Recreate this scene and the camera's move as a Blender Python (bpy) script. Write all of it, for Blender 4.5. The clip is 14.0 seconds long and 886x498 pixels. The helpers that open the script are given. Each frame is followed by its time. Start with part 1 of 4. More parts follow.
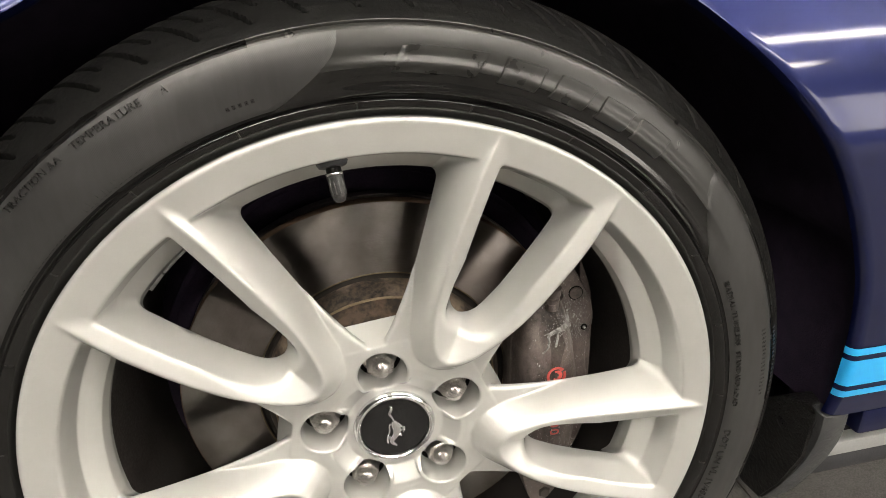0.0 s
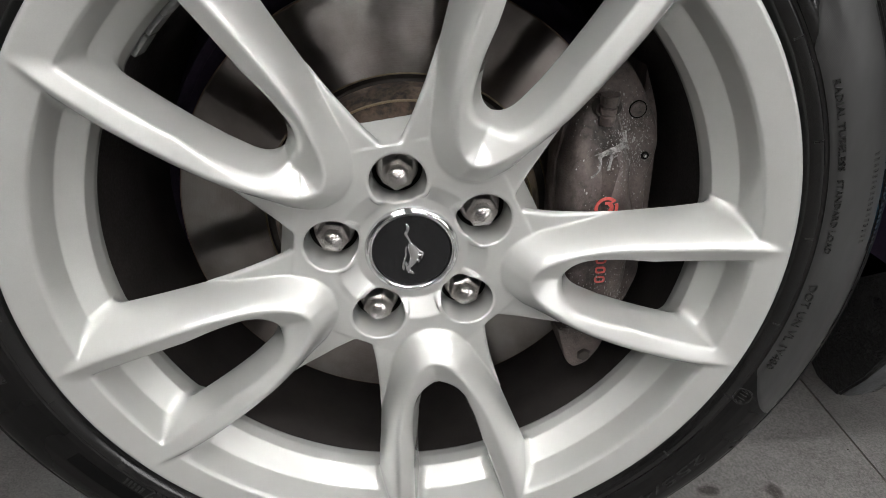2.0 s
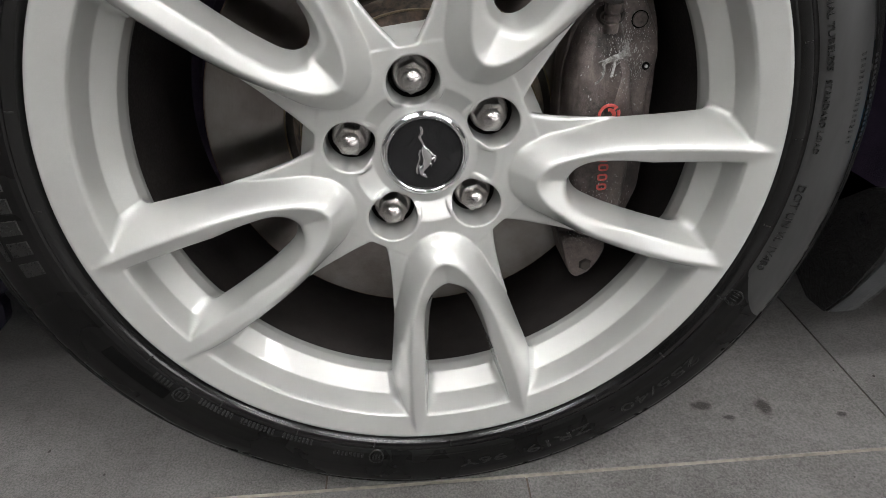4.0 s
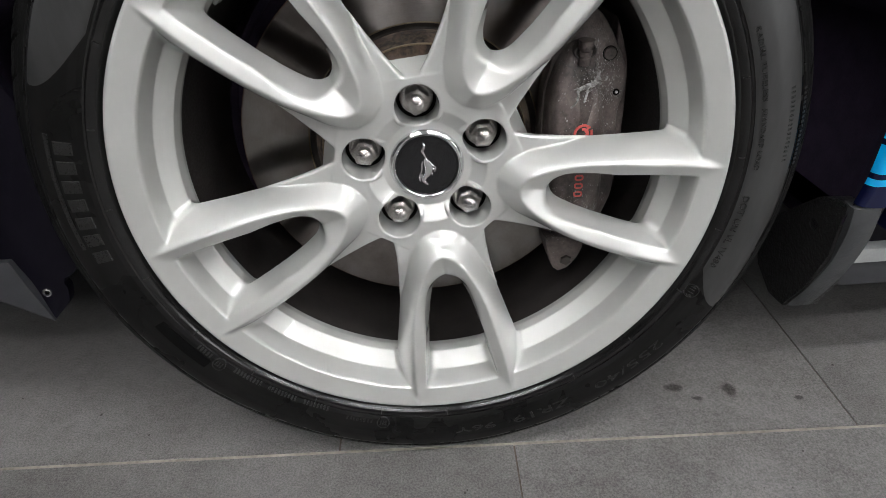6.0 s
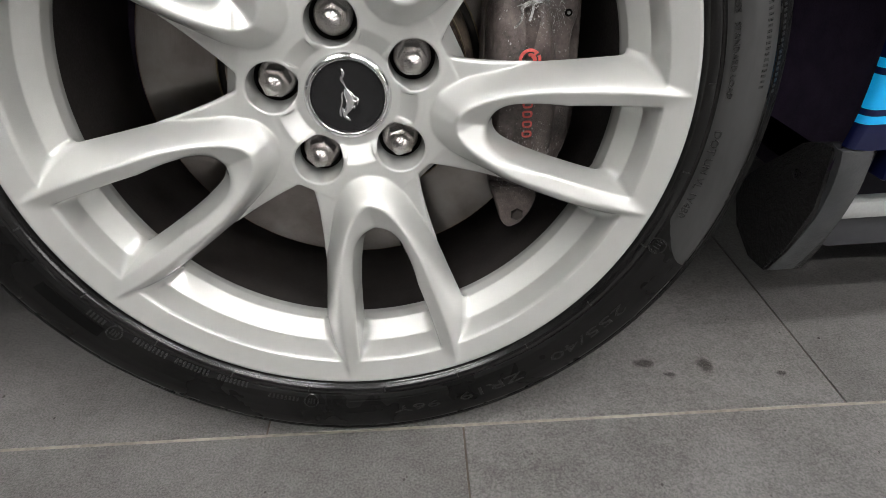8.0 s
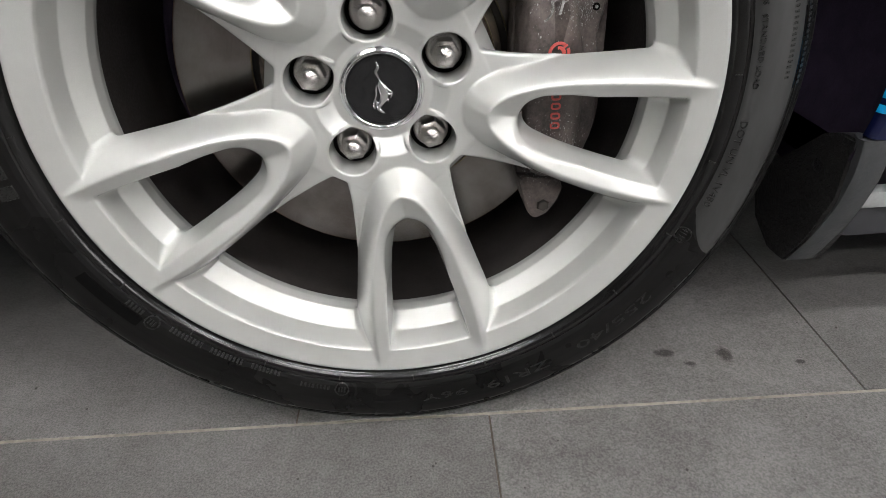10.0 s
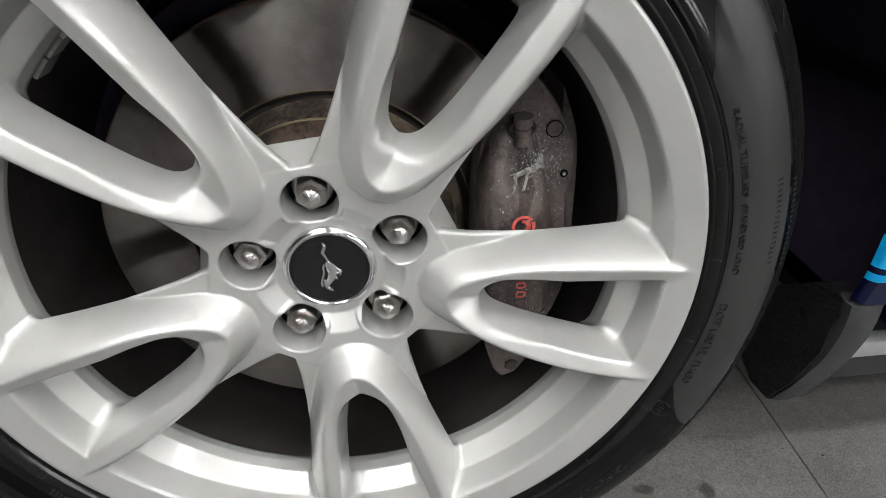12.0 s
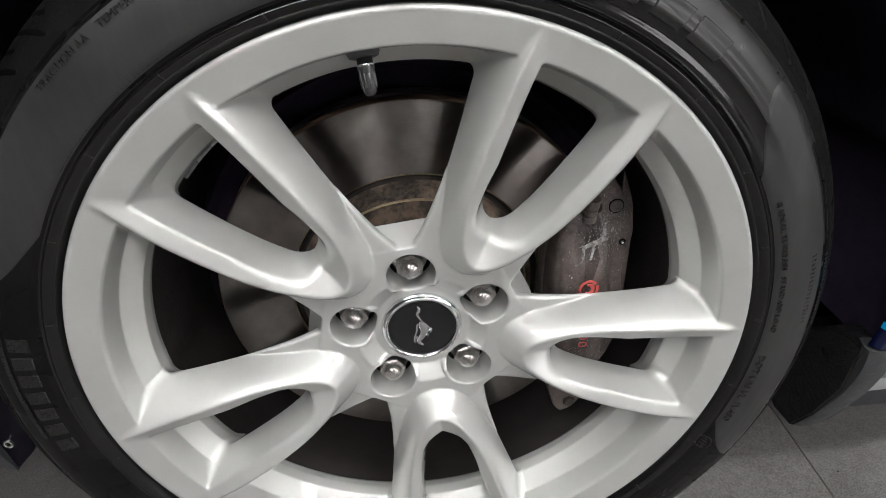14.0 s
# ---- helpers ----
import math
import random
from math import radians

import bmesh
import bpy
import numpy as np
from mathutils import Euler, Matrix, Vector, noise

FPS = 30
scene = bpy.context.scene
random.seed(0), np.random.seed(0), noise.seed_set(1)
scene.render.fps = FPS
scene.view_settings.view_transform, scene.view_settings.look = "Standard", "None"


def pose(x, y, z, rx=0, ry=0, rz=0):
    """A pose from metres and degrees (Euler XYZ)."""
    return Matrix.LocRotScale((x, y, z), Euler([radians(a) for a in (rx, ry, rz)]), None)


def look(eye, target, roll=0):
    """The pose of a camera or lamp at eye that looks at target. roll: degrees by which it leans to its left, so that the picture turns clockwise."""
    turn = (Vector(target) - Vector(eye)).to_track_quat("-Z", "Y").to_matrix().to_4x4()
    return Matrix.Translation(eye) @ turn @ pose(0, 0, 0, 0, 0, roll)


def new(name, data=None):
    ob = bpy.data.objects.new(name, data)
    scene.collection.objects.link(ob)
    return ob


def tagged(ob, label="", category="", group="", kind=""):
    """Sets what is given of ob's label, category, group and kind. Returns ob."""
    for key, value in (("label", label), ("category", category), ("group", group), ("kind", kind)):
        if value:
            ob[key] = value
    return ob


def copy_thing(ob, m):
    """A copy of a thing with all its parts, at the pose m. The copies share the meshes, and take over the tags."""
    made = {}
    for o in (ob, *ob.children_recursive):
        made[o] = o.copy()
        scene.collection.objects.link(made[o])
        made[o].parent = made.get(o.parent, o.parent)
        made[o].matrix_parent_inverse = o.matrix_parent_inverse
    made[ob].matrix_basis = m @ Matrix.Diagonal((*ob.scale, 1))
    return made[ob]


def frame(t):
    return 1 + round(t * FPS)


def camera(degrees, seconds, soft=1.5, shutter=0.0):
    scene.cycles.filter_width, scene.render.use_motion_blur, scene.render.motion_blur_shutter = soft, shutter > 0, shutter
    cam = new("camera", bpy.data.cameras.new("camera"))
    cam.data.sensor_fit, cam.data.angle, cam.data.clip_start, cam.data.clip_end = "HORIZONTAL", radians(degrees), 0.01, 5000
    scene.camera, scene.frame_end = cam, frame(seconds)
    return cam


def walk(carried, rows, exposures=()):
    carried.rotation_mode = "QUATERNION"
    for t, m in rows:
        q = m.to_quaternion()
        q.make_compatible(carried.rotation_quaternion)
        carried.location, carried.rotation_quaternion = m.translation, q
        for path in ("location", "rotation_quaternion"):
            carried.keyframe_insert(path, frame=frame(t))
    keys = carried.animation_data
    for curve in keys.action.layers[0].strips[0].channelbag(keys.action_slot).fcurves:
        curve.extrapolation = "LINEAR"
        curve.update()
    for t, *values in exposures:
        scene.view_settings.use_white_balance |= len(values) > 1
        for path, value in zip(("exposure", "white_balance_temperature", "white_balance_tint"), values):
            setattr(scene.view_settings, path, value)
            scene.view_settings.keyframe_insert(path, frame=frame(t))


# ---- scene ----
cam = camera(71.4, 14.0, soft=0.5)
ROWS = [
    (0.0, -0.0292, -0.3921, 0.6785, 65.92, 2.45, -11.70),
    (0.5, -0.0223, -0.3759, 0.6512, 64.42, 2.44, -7.64),
    (1.0, -0.0131, -0.3721, 0.6242, 62.96, 2.50, -5.97),
    (1.5, -0.0040, -0.3700, 0.5994, 61.76, 2.42, -5.03),
    (2.0, -0.0023, -0.3714, 0.5544, 60.76, 2.22, -4.88),
    (2.5, -0.0146, -0.3762, 0.4985, 59.98, 2.01, -5.18),
    (3.0, -0.0198, -0.3785, 0.4688, 59.09, 1.90, -5.40),
    (3.2, -0.0235, -0.3837, 0.4790, 58.81, 1.98, -5.55),
    (5.3, -0.0098, -0.4854, 0.5436, 58.77, 1.98, -3.98),
    (5.5, -0.0091, -0.4894, 0.5480, 58.62, 1.99, -3.82),
    (6.0, -0.0093, -0.4993, 0.5664, 58.25, 1.97, -3.52),
    (6.5, -0.0073, -0.5072, 0.6032, 58.11, 1.99, -3.42),
    (7.0, -0.0100, -0.4981, 0.6249, 58.14, 1.98, -3.58),
    (7.5, 0.0056, -0.4898, 0.5796, 57.75, 1.91, -3.80),
    (8.0, 0.0437, -0.4560, 0.4895, 57.85, 1.67, -4.23),
    (8.2, 0.0524, -0.4449, 0.4672, 57.94, 1.66, -4.26),
    (10.3, 0.0061, -0.4704, 0.4968, 57.89, 2.07, -4.33),
    (10.5, 0.0003, -0.4572, 0.5054, 58.06, 1.92, -4.83),
    (11.0, 0.0210, -0.4356, 0.5619, 57.96, 1.96, -4.91),
    (11.5, 0.0431, -0.3974, 0.5864, 58.41, 2.02, -5.00),
    (12.0, 0.0537, -0.3637, 0.5809, 58.47, 1.69, -5.43),
    (12.5, 0.0673, -0.3494, 0.5782, 58.25, 1.61, -5.74),
    (13.0, 0.0597, -0.3490, 0.5810, 58.30, 1.53, -5.95),
    (13.5, 0.0201, -0.3761, 0.6209, 57.88, 1.60, -6.06),
    (14.0, -0.0123, -0.3875, 0.6684, 57.82, 1.90, -5.77),
]
EXPOSURES = [
    (0.0, 0.52, 7300, 10), (0.5, 0.54, 7080, 10), (1.0, 0.34, 6780, 10), (1.5, 0.15, 6560, 10), (2.0, 0.10, 6430, 10), (3.2, -0.03, 6450, 10),
    (5.3, 0.08, 6300, 10), (6.5, 0.05, 6300, 10), (7.1, 0.04, 6400, 10), (7.5, 0.11, 6450, 10), (8.2, 0.17, 6480, 10), (10.3, 0.17, 6430, 10), (11.5, 0.07, 6400, 10), (12.5, 0.03, 6380, 10), (14.0, 0.03, 6380, 10),
]
walk(cam, [(t, pose(*row)) for t, *row in ROWS], EXPOSURES)

# ---- light: an indoor hall with rows of strip lamps under a white ceiling ----
world = bpy.data.worlds.new("hall_air")
scene.world = world
world.use_nodes = True
world.node_tree.nodes["Background"].inputs[0].default_value = (0.75, 0.8, 0.85, 1)
world.node_tree.nodes["Background"].inputs[1].default_value = 0.02
LAMP_POWER = 43.5
FRONT_WINDOW_POWER = 4.0
SIDE_WINDOW_POWER = 105.0
ROOM_X0, ROOM_X1, ROOM_Y0, ROOM_Y1, ROOM_H = -4.5, 8.0, -5.0, 3.6, 3.1


# ---- materials ----
def mat(name, base=(0.5, 0.5, 0.5), rough=0.5, metal=0.0, coat=0.0, spec=0.5):
    m = bpy.data.materials.new(name)
    m.use_nodes = True
    b = m.node_tree.nodes["Principled BSDF"]
    b.inputs["Base Color"].default_value = (*base, 1)
    b.inputs["Roughness"].default_value = rough
    b.inputs["Metallic"].default_value = metal
    b.inputs["Coat Weight"].default_value = coat
    b.inputs["Specular IOR Level"].default_value = spec
    return m


def node(m, kind, **ins):
    n = m.node_tree.nodes.new(kind)
    for k, v in ins.items():
        n.inputs[k.replace("_", " ")].default_value = v
    return n


def link(m, a, b):
    m.node_tree.links.new(a, b)


def coords(m, scale=(1, 1, 1)):
    tc = node(m, "ShaderNodeTexCoord")
    mp = node(m, "ShaderNodeMapping")
    mp.inputs["Scale"].default_value = scale
    link(m, tc.outputs["Object"], mp.inputs["Vector"])
    return mp.outputs["Vector"]


def noise_node(m, vec, scale, detail=4.0, rough=0.6):
    n = node(m, "ShaderNodeTexNoise", Scale=scale, Detail=detail, Roughness=rough)
    link(m, vec, n.inputs["Vector"])
    return n.outputs["Fac"]


def ramp(m, fac, stops):
    n = node(m, "ShaderNodeValToRGB")
    e = n.color_ramp.elements
    while len(e) < len(stops):
        e.new(0.5)
    for el, (pos, col) in zip(e, stops):
        el.position, el.color = pos, (*col, 1)
    link(m, fac, n.inputs["Fac"])
    return n.outputs["Color"]


def mixc(m, fac, a, b, blend="MIX"):
    n = node(m, "ShaderNodeMix")
    n.data_type, n.blend_type = "RGBA", blend
    for src, i in ((fac, 0), (a, 6), (b, 7)):
        if hasattr(src, "links"):
            link(m, src, n.inputs[i])
        else:
            n.inputs[i].default_value = src
    return n.outputs[2]


def grey(v):
    return (v, v, v)


def bump(m, height, strength, distance):
    n = node(m, "ShaderNodeBump", Strength=strength, Distance=distance)
    link(m, height, n.inputs["Height"])
    link(m, n.outputs["Normal"], m.node_tree.nodes["Principled BSDF"].inputs["Normal"])


def bsdf(m):
    return m.node_tree.nodes["Principled BSDF"]


def grain(m, base_lo, base_hi, scale, rough_lo, rough_hi, bump_scale=0, bump_d=0.0005, strength=0.3, fine=None, span=0.2):
    """Two scales of variation in colour and gloss, and a fine relief."""
    v = coords(m)
    big = noise_node(m, v, scale)
    small = noise_node(m, v, fine or scale * 14, 3.0)
    col = ramp(m, big, [(0.5 - span, base_lo), (0.5 + span, base_hi)])
    col = mixc(m, 0.35, col, ramp(m, small, [(0.35, base_lo), (0.65, base_hi)]))
    link(m, col, bsdf(m).inputs["Base Color"])
    link(m, ramp(m, small, [(0.3, grey(rough_lo)), (0.7, grey(rough_hi))]), bsdf(m).inputs["Roughness"])
    if bump_scale:
        bump(m, noise_node(m, v, bump_scale, 3.0), strength, bump_d)
    return m


SILVER = mat("silver_paint", (0.6, 0.6, 0.58), 0.4, 0.54, 1.0)
bsdf(SILVER).inputs["Coat Roughness"].default_value = 0.05
grain(SILVER, (0.47, 0.475, 0.461), (0.58, 0.585, 0.57), 22, 0.46, 0.56, 2600, 0.0001, 0.12, 1500, 0.35)
# dark colour holds brake dust and the unlit depth of the barrel
BARREL = grain(mat("dusted_unlit_barrel", metal=0.3), (0.022, 0.019, 0.018), (0.046, 0.040, 0.038), 30, 0.45, 0.65, 300, 0.0002, 0.2)
CHROME = mat("chrome", (0.82, 0.82, 0.83), 0.09, 1.0)
grain(CHROME, (0.78, 0.78, 0.79), (0.86, 0.86, 0.87), 60, 0.06, 0.16)
NUT = grain(mat("nut_steel", metal=1.0), (0.42, 0.40, 0.385), (0.62, 0.60, 0.585), 180, 0.22, 0.34, 900, 0.0001, 0.05)
NUTTIP = grain(mat("turned_tip_steel", metal=1.0), (0.46, 0.44, 0.425), (0.60, 0.58, 0.565), 180, 0.22, 0.32)
tip_tan = node(NUTTIP, "ShaderNodeTangent")
tip_tan.direction_type, tip_tan.axis = "RADIAL", "Y"
link(NUTTIP, tip_tan.outputs[0], bsdf(NUTTIP).inputs["Tangent"])
bsdf(NUTTIP).inputs["Anisotropic"].default_value, bsdf(NUTTIP).inputs["Anisotropic Rotation"].default_value = 0.5, 0.25
# machined seat metal, its colour blackened for the shade deep in the pocket
POCKET = grain(mat("shade_darkened_seat", metal=0.8), (0.012, 0.011, 0.011), (0.03, 0.028, 0.027), 120, 0.3, 0.5)
VALVECAP = grain(mat("dark_metal_cap", metal=0.6), (0.035, 0.035, 0.037), (0.09, 0.09, 0.09), 200, 0.22, 0.4)
CAPBLACK = grain(mat("cap_black_plastic", spec=0.35), (0.006, 0.006, 0.007), (0.016, 0.0155, 0.0165), 120, 0.22, 0.4)
RUBBER = mat("dressed_rubber", (0.02, 0.02, 0.02), 0.3, spec=0.14)
grain(RUBBER, (0.003, 0.003, 0.003), (0.0085, 0.008, 0.008), 14, 0.2, 0.42, 150, 0.0005, 0.2, 16)
# copy of the same rubber, made shinier where lamps mirror in it
GLOSSRUBBER = mat("glossier_rubber", (0.02, 0.02, 0.02), 0.3, spec=0.45)
grain(GLOSSRUBBER, (0.004, 0.004, 0.004), (0.0095, 0.009, 0.009), 14, 0.08, 0.22, 120, 0.0006, 0.25, 30)
DRYRUBBER = mat("matt_rubber", (0.045, 0.045, 0.045), 0.6, spec=0.8)
TREAD = grain(mat("tread_rubber", spec=0.07), (0.002, 0.002, 0.002), (0.0075, 0.0075, 0.0073), 60, 0.4, 0.75, 260, 0.0008, 0.6)
SLOT = mat("groove_rubber", (0.003, 0.003, 0.003), 0.7, spec=0.06)
LETTER = grain(mat("letter_rubber"), (0.005, 0.005, 0.005), (0.011, 0.011, 0.0105), 60, 0.22, 0.4)
# paler rubber of the mark's bars; also paints lamp light on the sidewall
PADRUBBER = grain(mat("mark_and_lit_rubber", spec=0.5), (0.012, 0.012, 0.0115), (0.026, 0.026, 0.025), 25, 0.26, 0.40, 160, 0.0003, 0.15, 60)
DISC = mat("brushed_disc_steel", (0.42, 0.40, 0.385), 0.34, 1.0)
RUST = grain(mat("rusty_edge"), (0.07, 0.04, 0.025), (0.2, 0.13, 0.085), 45, 0.55, 0.9, 260, 0.0008, 0.5)
HATWALL = grain(mat("stained_hat_wall"), (0.008, 0.005, 0.004), (0.24, 0.185, 0.14), 34, 0.5, 0.85, 200, 0.0012, 0.7, 240, 0.07)
HATFACE = grain(mat("speckled_hat_face"), (0.02, 0.015, 0.012), (0.13, 0.09, 0.065), 90, 0.6, 0.9, 260, 0.001, 0.6, 240, 0.08)
CALIPER = grain(mat("dusty_caliper_paint"), (0.022, 0.0165, 0.0155), (0.150, 0.121, 0.112), 34, 0.34, 0.72, 700, 0.0008, 0.8, 300, 0.15)
SPECK = grain(mat("flaking_pale_dust"), (0.10, 0.093, 0.088), (0.46, 0.455, 0.45), 700, 0.7, 0.9, fine=1500)
WORNMARK = grain(mat("worn_pale_print"), (0.06, 0.053, 0.048), (0.34, 0.335, 0.33), 260, 0.6, 0.85, fine=900, span=0.12)
RED = grain(mat("red_print"), (0.42, 0.06, 0.05), (0.6, 0.11, 0.095), 500, 0.4, 0.6)
GILT = grain(mat("scraped_edge", metal=0.8), (0.16, 0.12, 0.07), (0.42, 0.35, 0.24), 90, 0.3, 0.5)
DARKMETAL = grain(mat("dark_cast_iron", metal=0.4), (0.03, 0.026, 0.024), (0.07, 0.06, 0.055), 60, 0.5, 0.8, 300, 0.0006, 0.4)
LINER = grain(mat("black_arch_felt", spec=0.12), (0.019, 0.014, 0.026), (0.042, 0.031, 0.054), 40, 0.85, 0.98, 500, 0.001, 0.5)
BLUE = mat("blue_metallic_paint", (0.02, 0.025, 0.22), 0.3, 0.7, 0.55, 0.3)
grain(BLUE, (0.005, 0.009, 0.052), (0.0075, 0.0125, 0.072), 40, 0.28, 0.38, 1500, 0.00005, 0.1, 2400)
bsdf(BLUE).inputs["Coat Roughness"].default_value = 0.08
CYAN = grain(mat("cyan_vinyl", coat=0.4), (0.0, 0.32, 0.72), (0.005, 0.38, 0.8), 60, 0.3, 0.4)
GREYPLASTIC = grain(mat("grey_textured_plastic"), (0.026, 0.028, 0.031), (0.068, 0.070, 0.074), 30, 0.45, 0.7, 420, 0.0010, 0.7, 260)
BLACKPLASTIC = grain(mat("black_grained_plastic", spec=0.3), (0.005, 0.005, 0.005), (0.026, 0.025, 0.025), 110, 0.28, 0.6, 240, 0.002, 1.0, 400)
LIPPLASTIC = grain(mat("dark_grey_plastic"), (0.030, 0.031, 0.036), (0.05, 0.051, 0.057), 30, 0.5, 0.7, 700, 0.0006, 0.4)
# dark trim plastic; also stands for shade on bumper side and sill gap
DARKTRIM = grain(mat("dark_trim_and_shade", spec=0.12), (0.003, 0.0026, 0.0055), (0.007, 0.006, 0.011), 60, 0.4, 0.6, 300, 0.0004, 0.3)
WEIGHT = grain(mat("dull_zinc", metal=0.5), (0.2, 0.2, 0.2), (0.34, 0.34, 0.335), 120, 0.35, 0.55)
SILL = grain(mat("pale_sill_metal", metal=0.3), (0.36, 0.37, 0.37), (0.46, 0.47, 0.47), 30, 0.35, 0.5)
BEDDING = grain(mat("dark_joint"), (0.045, 0.038, 0.032), (0.12, 0.10, 0.082), 40, 0.8, 0.95, 300, 0.0008, 0.5)
GROUT = grain(mat("pale_grout"), (0.11, 0.097, 0.08), (0.38, 0.352, 0.30), 9, 0.8, 0.95, 300, 0.0008, 0.5)
WALLPAINT = grain(mat("hall_wall_paint"), (0.06, 0.06, 0.061), (0.08, 0.08, 0.081), 2, 0.7, 0.85)
CEILPAINT = grain(mat("ceiling_paint"), (0.34, 0.34, 0.335), (0.40, 0.40, 0.395), 2, 0.8, 0.9)
LAMPWHITE = mat("lamp_diffuser", (0.9, 0.9, 0.9), 0.5)
bsdf(LAMPWHITE).inputs["Emission Color"].default_value = (1.0, 0.985, 0.955, 1)
bsdf(LAMPWHITE).inputs["Emission Strength"].default_value = LAMP_POWER
LAMPFRAME = mat("lamp_frame", (0.75, 0.75, 0.75), 0.5)

# floor tile: fine-grained grey stoneware with cloudy patches, each tile a little different
TILE = mat("grey_stoneware", rough=0.5)
v = coords(TILE)
info = node(TILE, "ShaderNodeObjectInfo")
shift = node(TILE, "ShaderNodeVectorMath")
shift.operation = "MULTIPLY_ADD"
link(TILE, info.outputs["Random"], shift.inputs[0])
shift.inputs[1].default_value = (7, 3, 5)
link(TILE, v, shift.inputs[2])
cloud = noise_node(TILE, shift.outputs[0], 9, 9.0, 0.66)
speck = noise_node(TILE, shift.outputs[0], 460, 3.0, 0.7)
col = ramp(TILE, cloud, [(0.33, (0.060, 0.054, 0.051)), (0.5, (0.125, 0.119, 0.115)), (0.67, (0.205, 0.199, 0.193))])
mottle = noise_node(TILE, shift.outputs[0], 75, 6.0, 0.7)
col = mixc(TILE, 0.4, col, ramp(TILE, mottle, [(0.34, (0.062, 0.056, 0.053)), (0.66, (0.198, 0.193, 0.188))]))
col = mixc(TILE, 0.45, col, ramp(TILE, speck, [(0.36, (0.030, 0.029, 0.029)), (0.64, (0.225, 0.219, 0.213))]))
tone = node(TILE, "ShaderNodeMapRange")
tone.inputs["To Min"].default_value, tone.inputs["To Max"].default_value = 0.9, 1.1
link(TILE, info.outputs["Random"], tone.inputs["Value"])
col = mixc(TILE, 1.0, col, tone.outputs[0], "MULTIPLY")
link(TILE, col, bsdf(TILE).inputs["Base Color"])
link(TILE, ramp(TILE, cloud, [(0.3, grey(0.42)), (0.7, grey(0.6))]), bsdf(TILE).inputs["Roughness"])
bump(TILE, mixc(TILE, 0.3, noise_node(TILE, shift.outputs[0], 480, 4.0), noise_node(TILE, shift.outputs[0], 110, 5.0)), 0.5, 0.0008)
STAIN = grain(mat("dried_stain"), (0.045, 0.036, 0.031), (0.080, 0.068, 0.060), 3, 0.5, 0.7)
SV = coords(STAIN)
length = node(STAIN, "ShaderNodeVectorMath")
length.operation = "LENGTH"
link(STAIN, SV, length.inputs[0])
edge = node(STAIN, "ShaderNodeMath")
edge.operation = "MULTIPLY_ADD"
edge.inputs[1].default_value = 0.9
shift_by = node(STAIN, "ShaderNodeObjectInfo")
moved = node(STAIN, "ShaderNodeVectorMath")
moved.operation = "ADD"
link(STAIN, SV, moved.inputs[0])
link(STAIN, shift_by.outputs["Location"], moved.inputs[1])
link(STAIN, noise_node(STAIN, moved.outputs[0], 1.7, 5.0, 0.65), edge.inputs[0])
link(STAIN, length.outputs["Value"], edge.inputs[2])
link(STAIN, ramp(STAIN, edge.outputs[0], [(0.70, grey(0.55)), (1.05, grey(0.0))]), bsdf(STAIN).inputs["Alpha"])
GRIT = grain(mat("dark_grit"), (0.034, 0.031, 0.029), (0.075, 0.070, 0.066), 90, 0.5, 0.8)

# brushed disc: turned marks run round the axle, so highlights fan out from the centre
DV = coords(DISC, (1, 1, 1))
tan = node(DISC, "ShaderNodeTangent")
tan.direction_type, tan.axis = "RADIAL", "Y"
link(DISC, tan.outputs[0], bsdf(DISC).inputs["Tangent"])
bsdf(DISC).inputs["Anisotropic"].default_value = 1.0
bsdf(DISC).inputs["Roughness"].default_value = 0.28
bsdf(DISC).inputs["Anisotropic Rotation"].default_value = 0.25
sep = node(DISC, "ShaderNodeSeparateXYZ")
link(DISC, DV, sep.inputs[0])
sq = node(DISC, "ShaderNodeMath")
sq.operation = "POWER"
sq.inputs[1].default_value = 2
link(DISC, sep.outputs["X"], sq.inputs[0])
sq2 = node(DISC, "ShaderNodeMath")
sq2.operation = "MULTIPLY_ADD"
link(DISC, sep.outputs["Z"], sq2.inputs[0])
link(DISC, sep.outputs["Z"], sq2.inputs[1])
link(DISC, sq.outputs[0], sq2.inputs[2])
rad = node(DISC, "ShaderNodeMath")
rad.operation = "SQRT"
link(DISC, sq2.outputs[0], rad.inputs[0])
rings = node(DISC, "ShaderNodeTexNoise", Scale=5200.0, Detail=2.0)
rings.noise_dimensions = "1D"
link(DISC, rad.outputs[0], rings.inputs["W"])
blot = noise_node(DISC, DV, 18)
dcol = ramp(DISC, rings.outputs["Fac"], [(0.3, (0.15, 0.128, 0.118)), (0.7, (0.33, 0.308, 0.296))])
dcol = mixc(DISC, 0.35, dcol, ramp(DISC, blot, [(0.35, (0.085, 0.058, 0.047)), (0.65, (0.40, 0.385, 0.375))]))
link(DISC, dcol, bsdf(DISC).inputs["Base Color"])
bump(DISC, rings.outputs["Fac"], 0.2, 0.0001)

# matt sidewall: hair-fine moulded ribs
DRV = coords(DRYRUBBER)
wave = node(DRYRUBBER, "ShaderNodeTexWave", Scale=620.0, Distortion=0.6)
wave.wave_type, wave.bands_direction = "BANDS", "DIAGONAL"
link(DRYRUBBER, DRV, wave.inputs["Vector"])
dr = noise_node(DRYRUBBER, DRV, 13, 5.0)
haze = noise_node(DRYRUBBER, coords(DRYRUBBER, (60, 60, 14)), 3.0, 4.0)
dcol = ramp(DRYRUBBER, dr, [(0.32, (0.008, 0.008, 0.0082)), (0.68, (0.029, 0.029, 0.0294))])
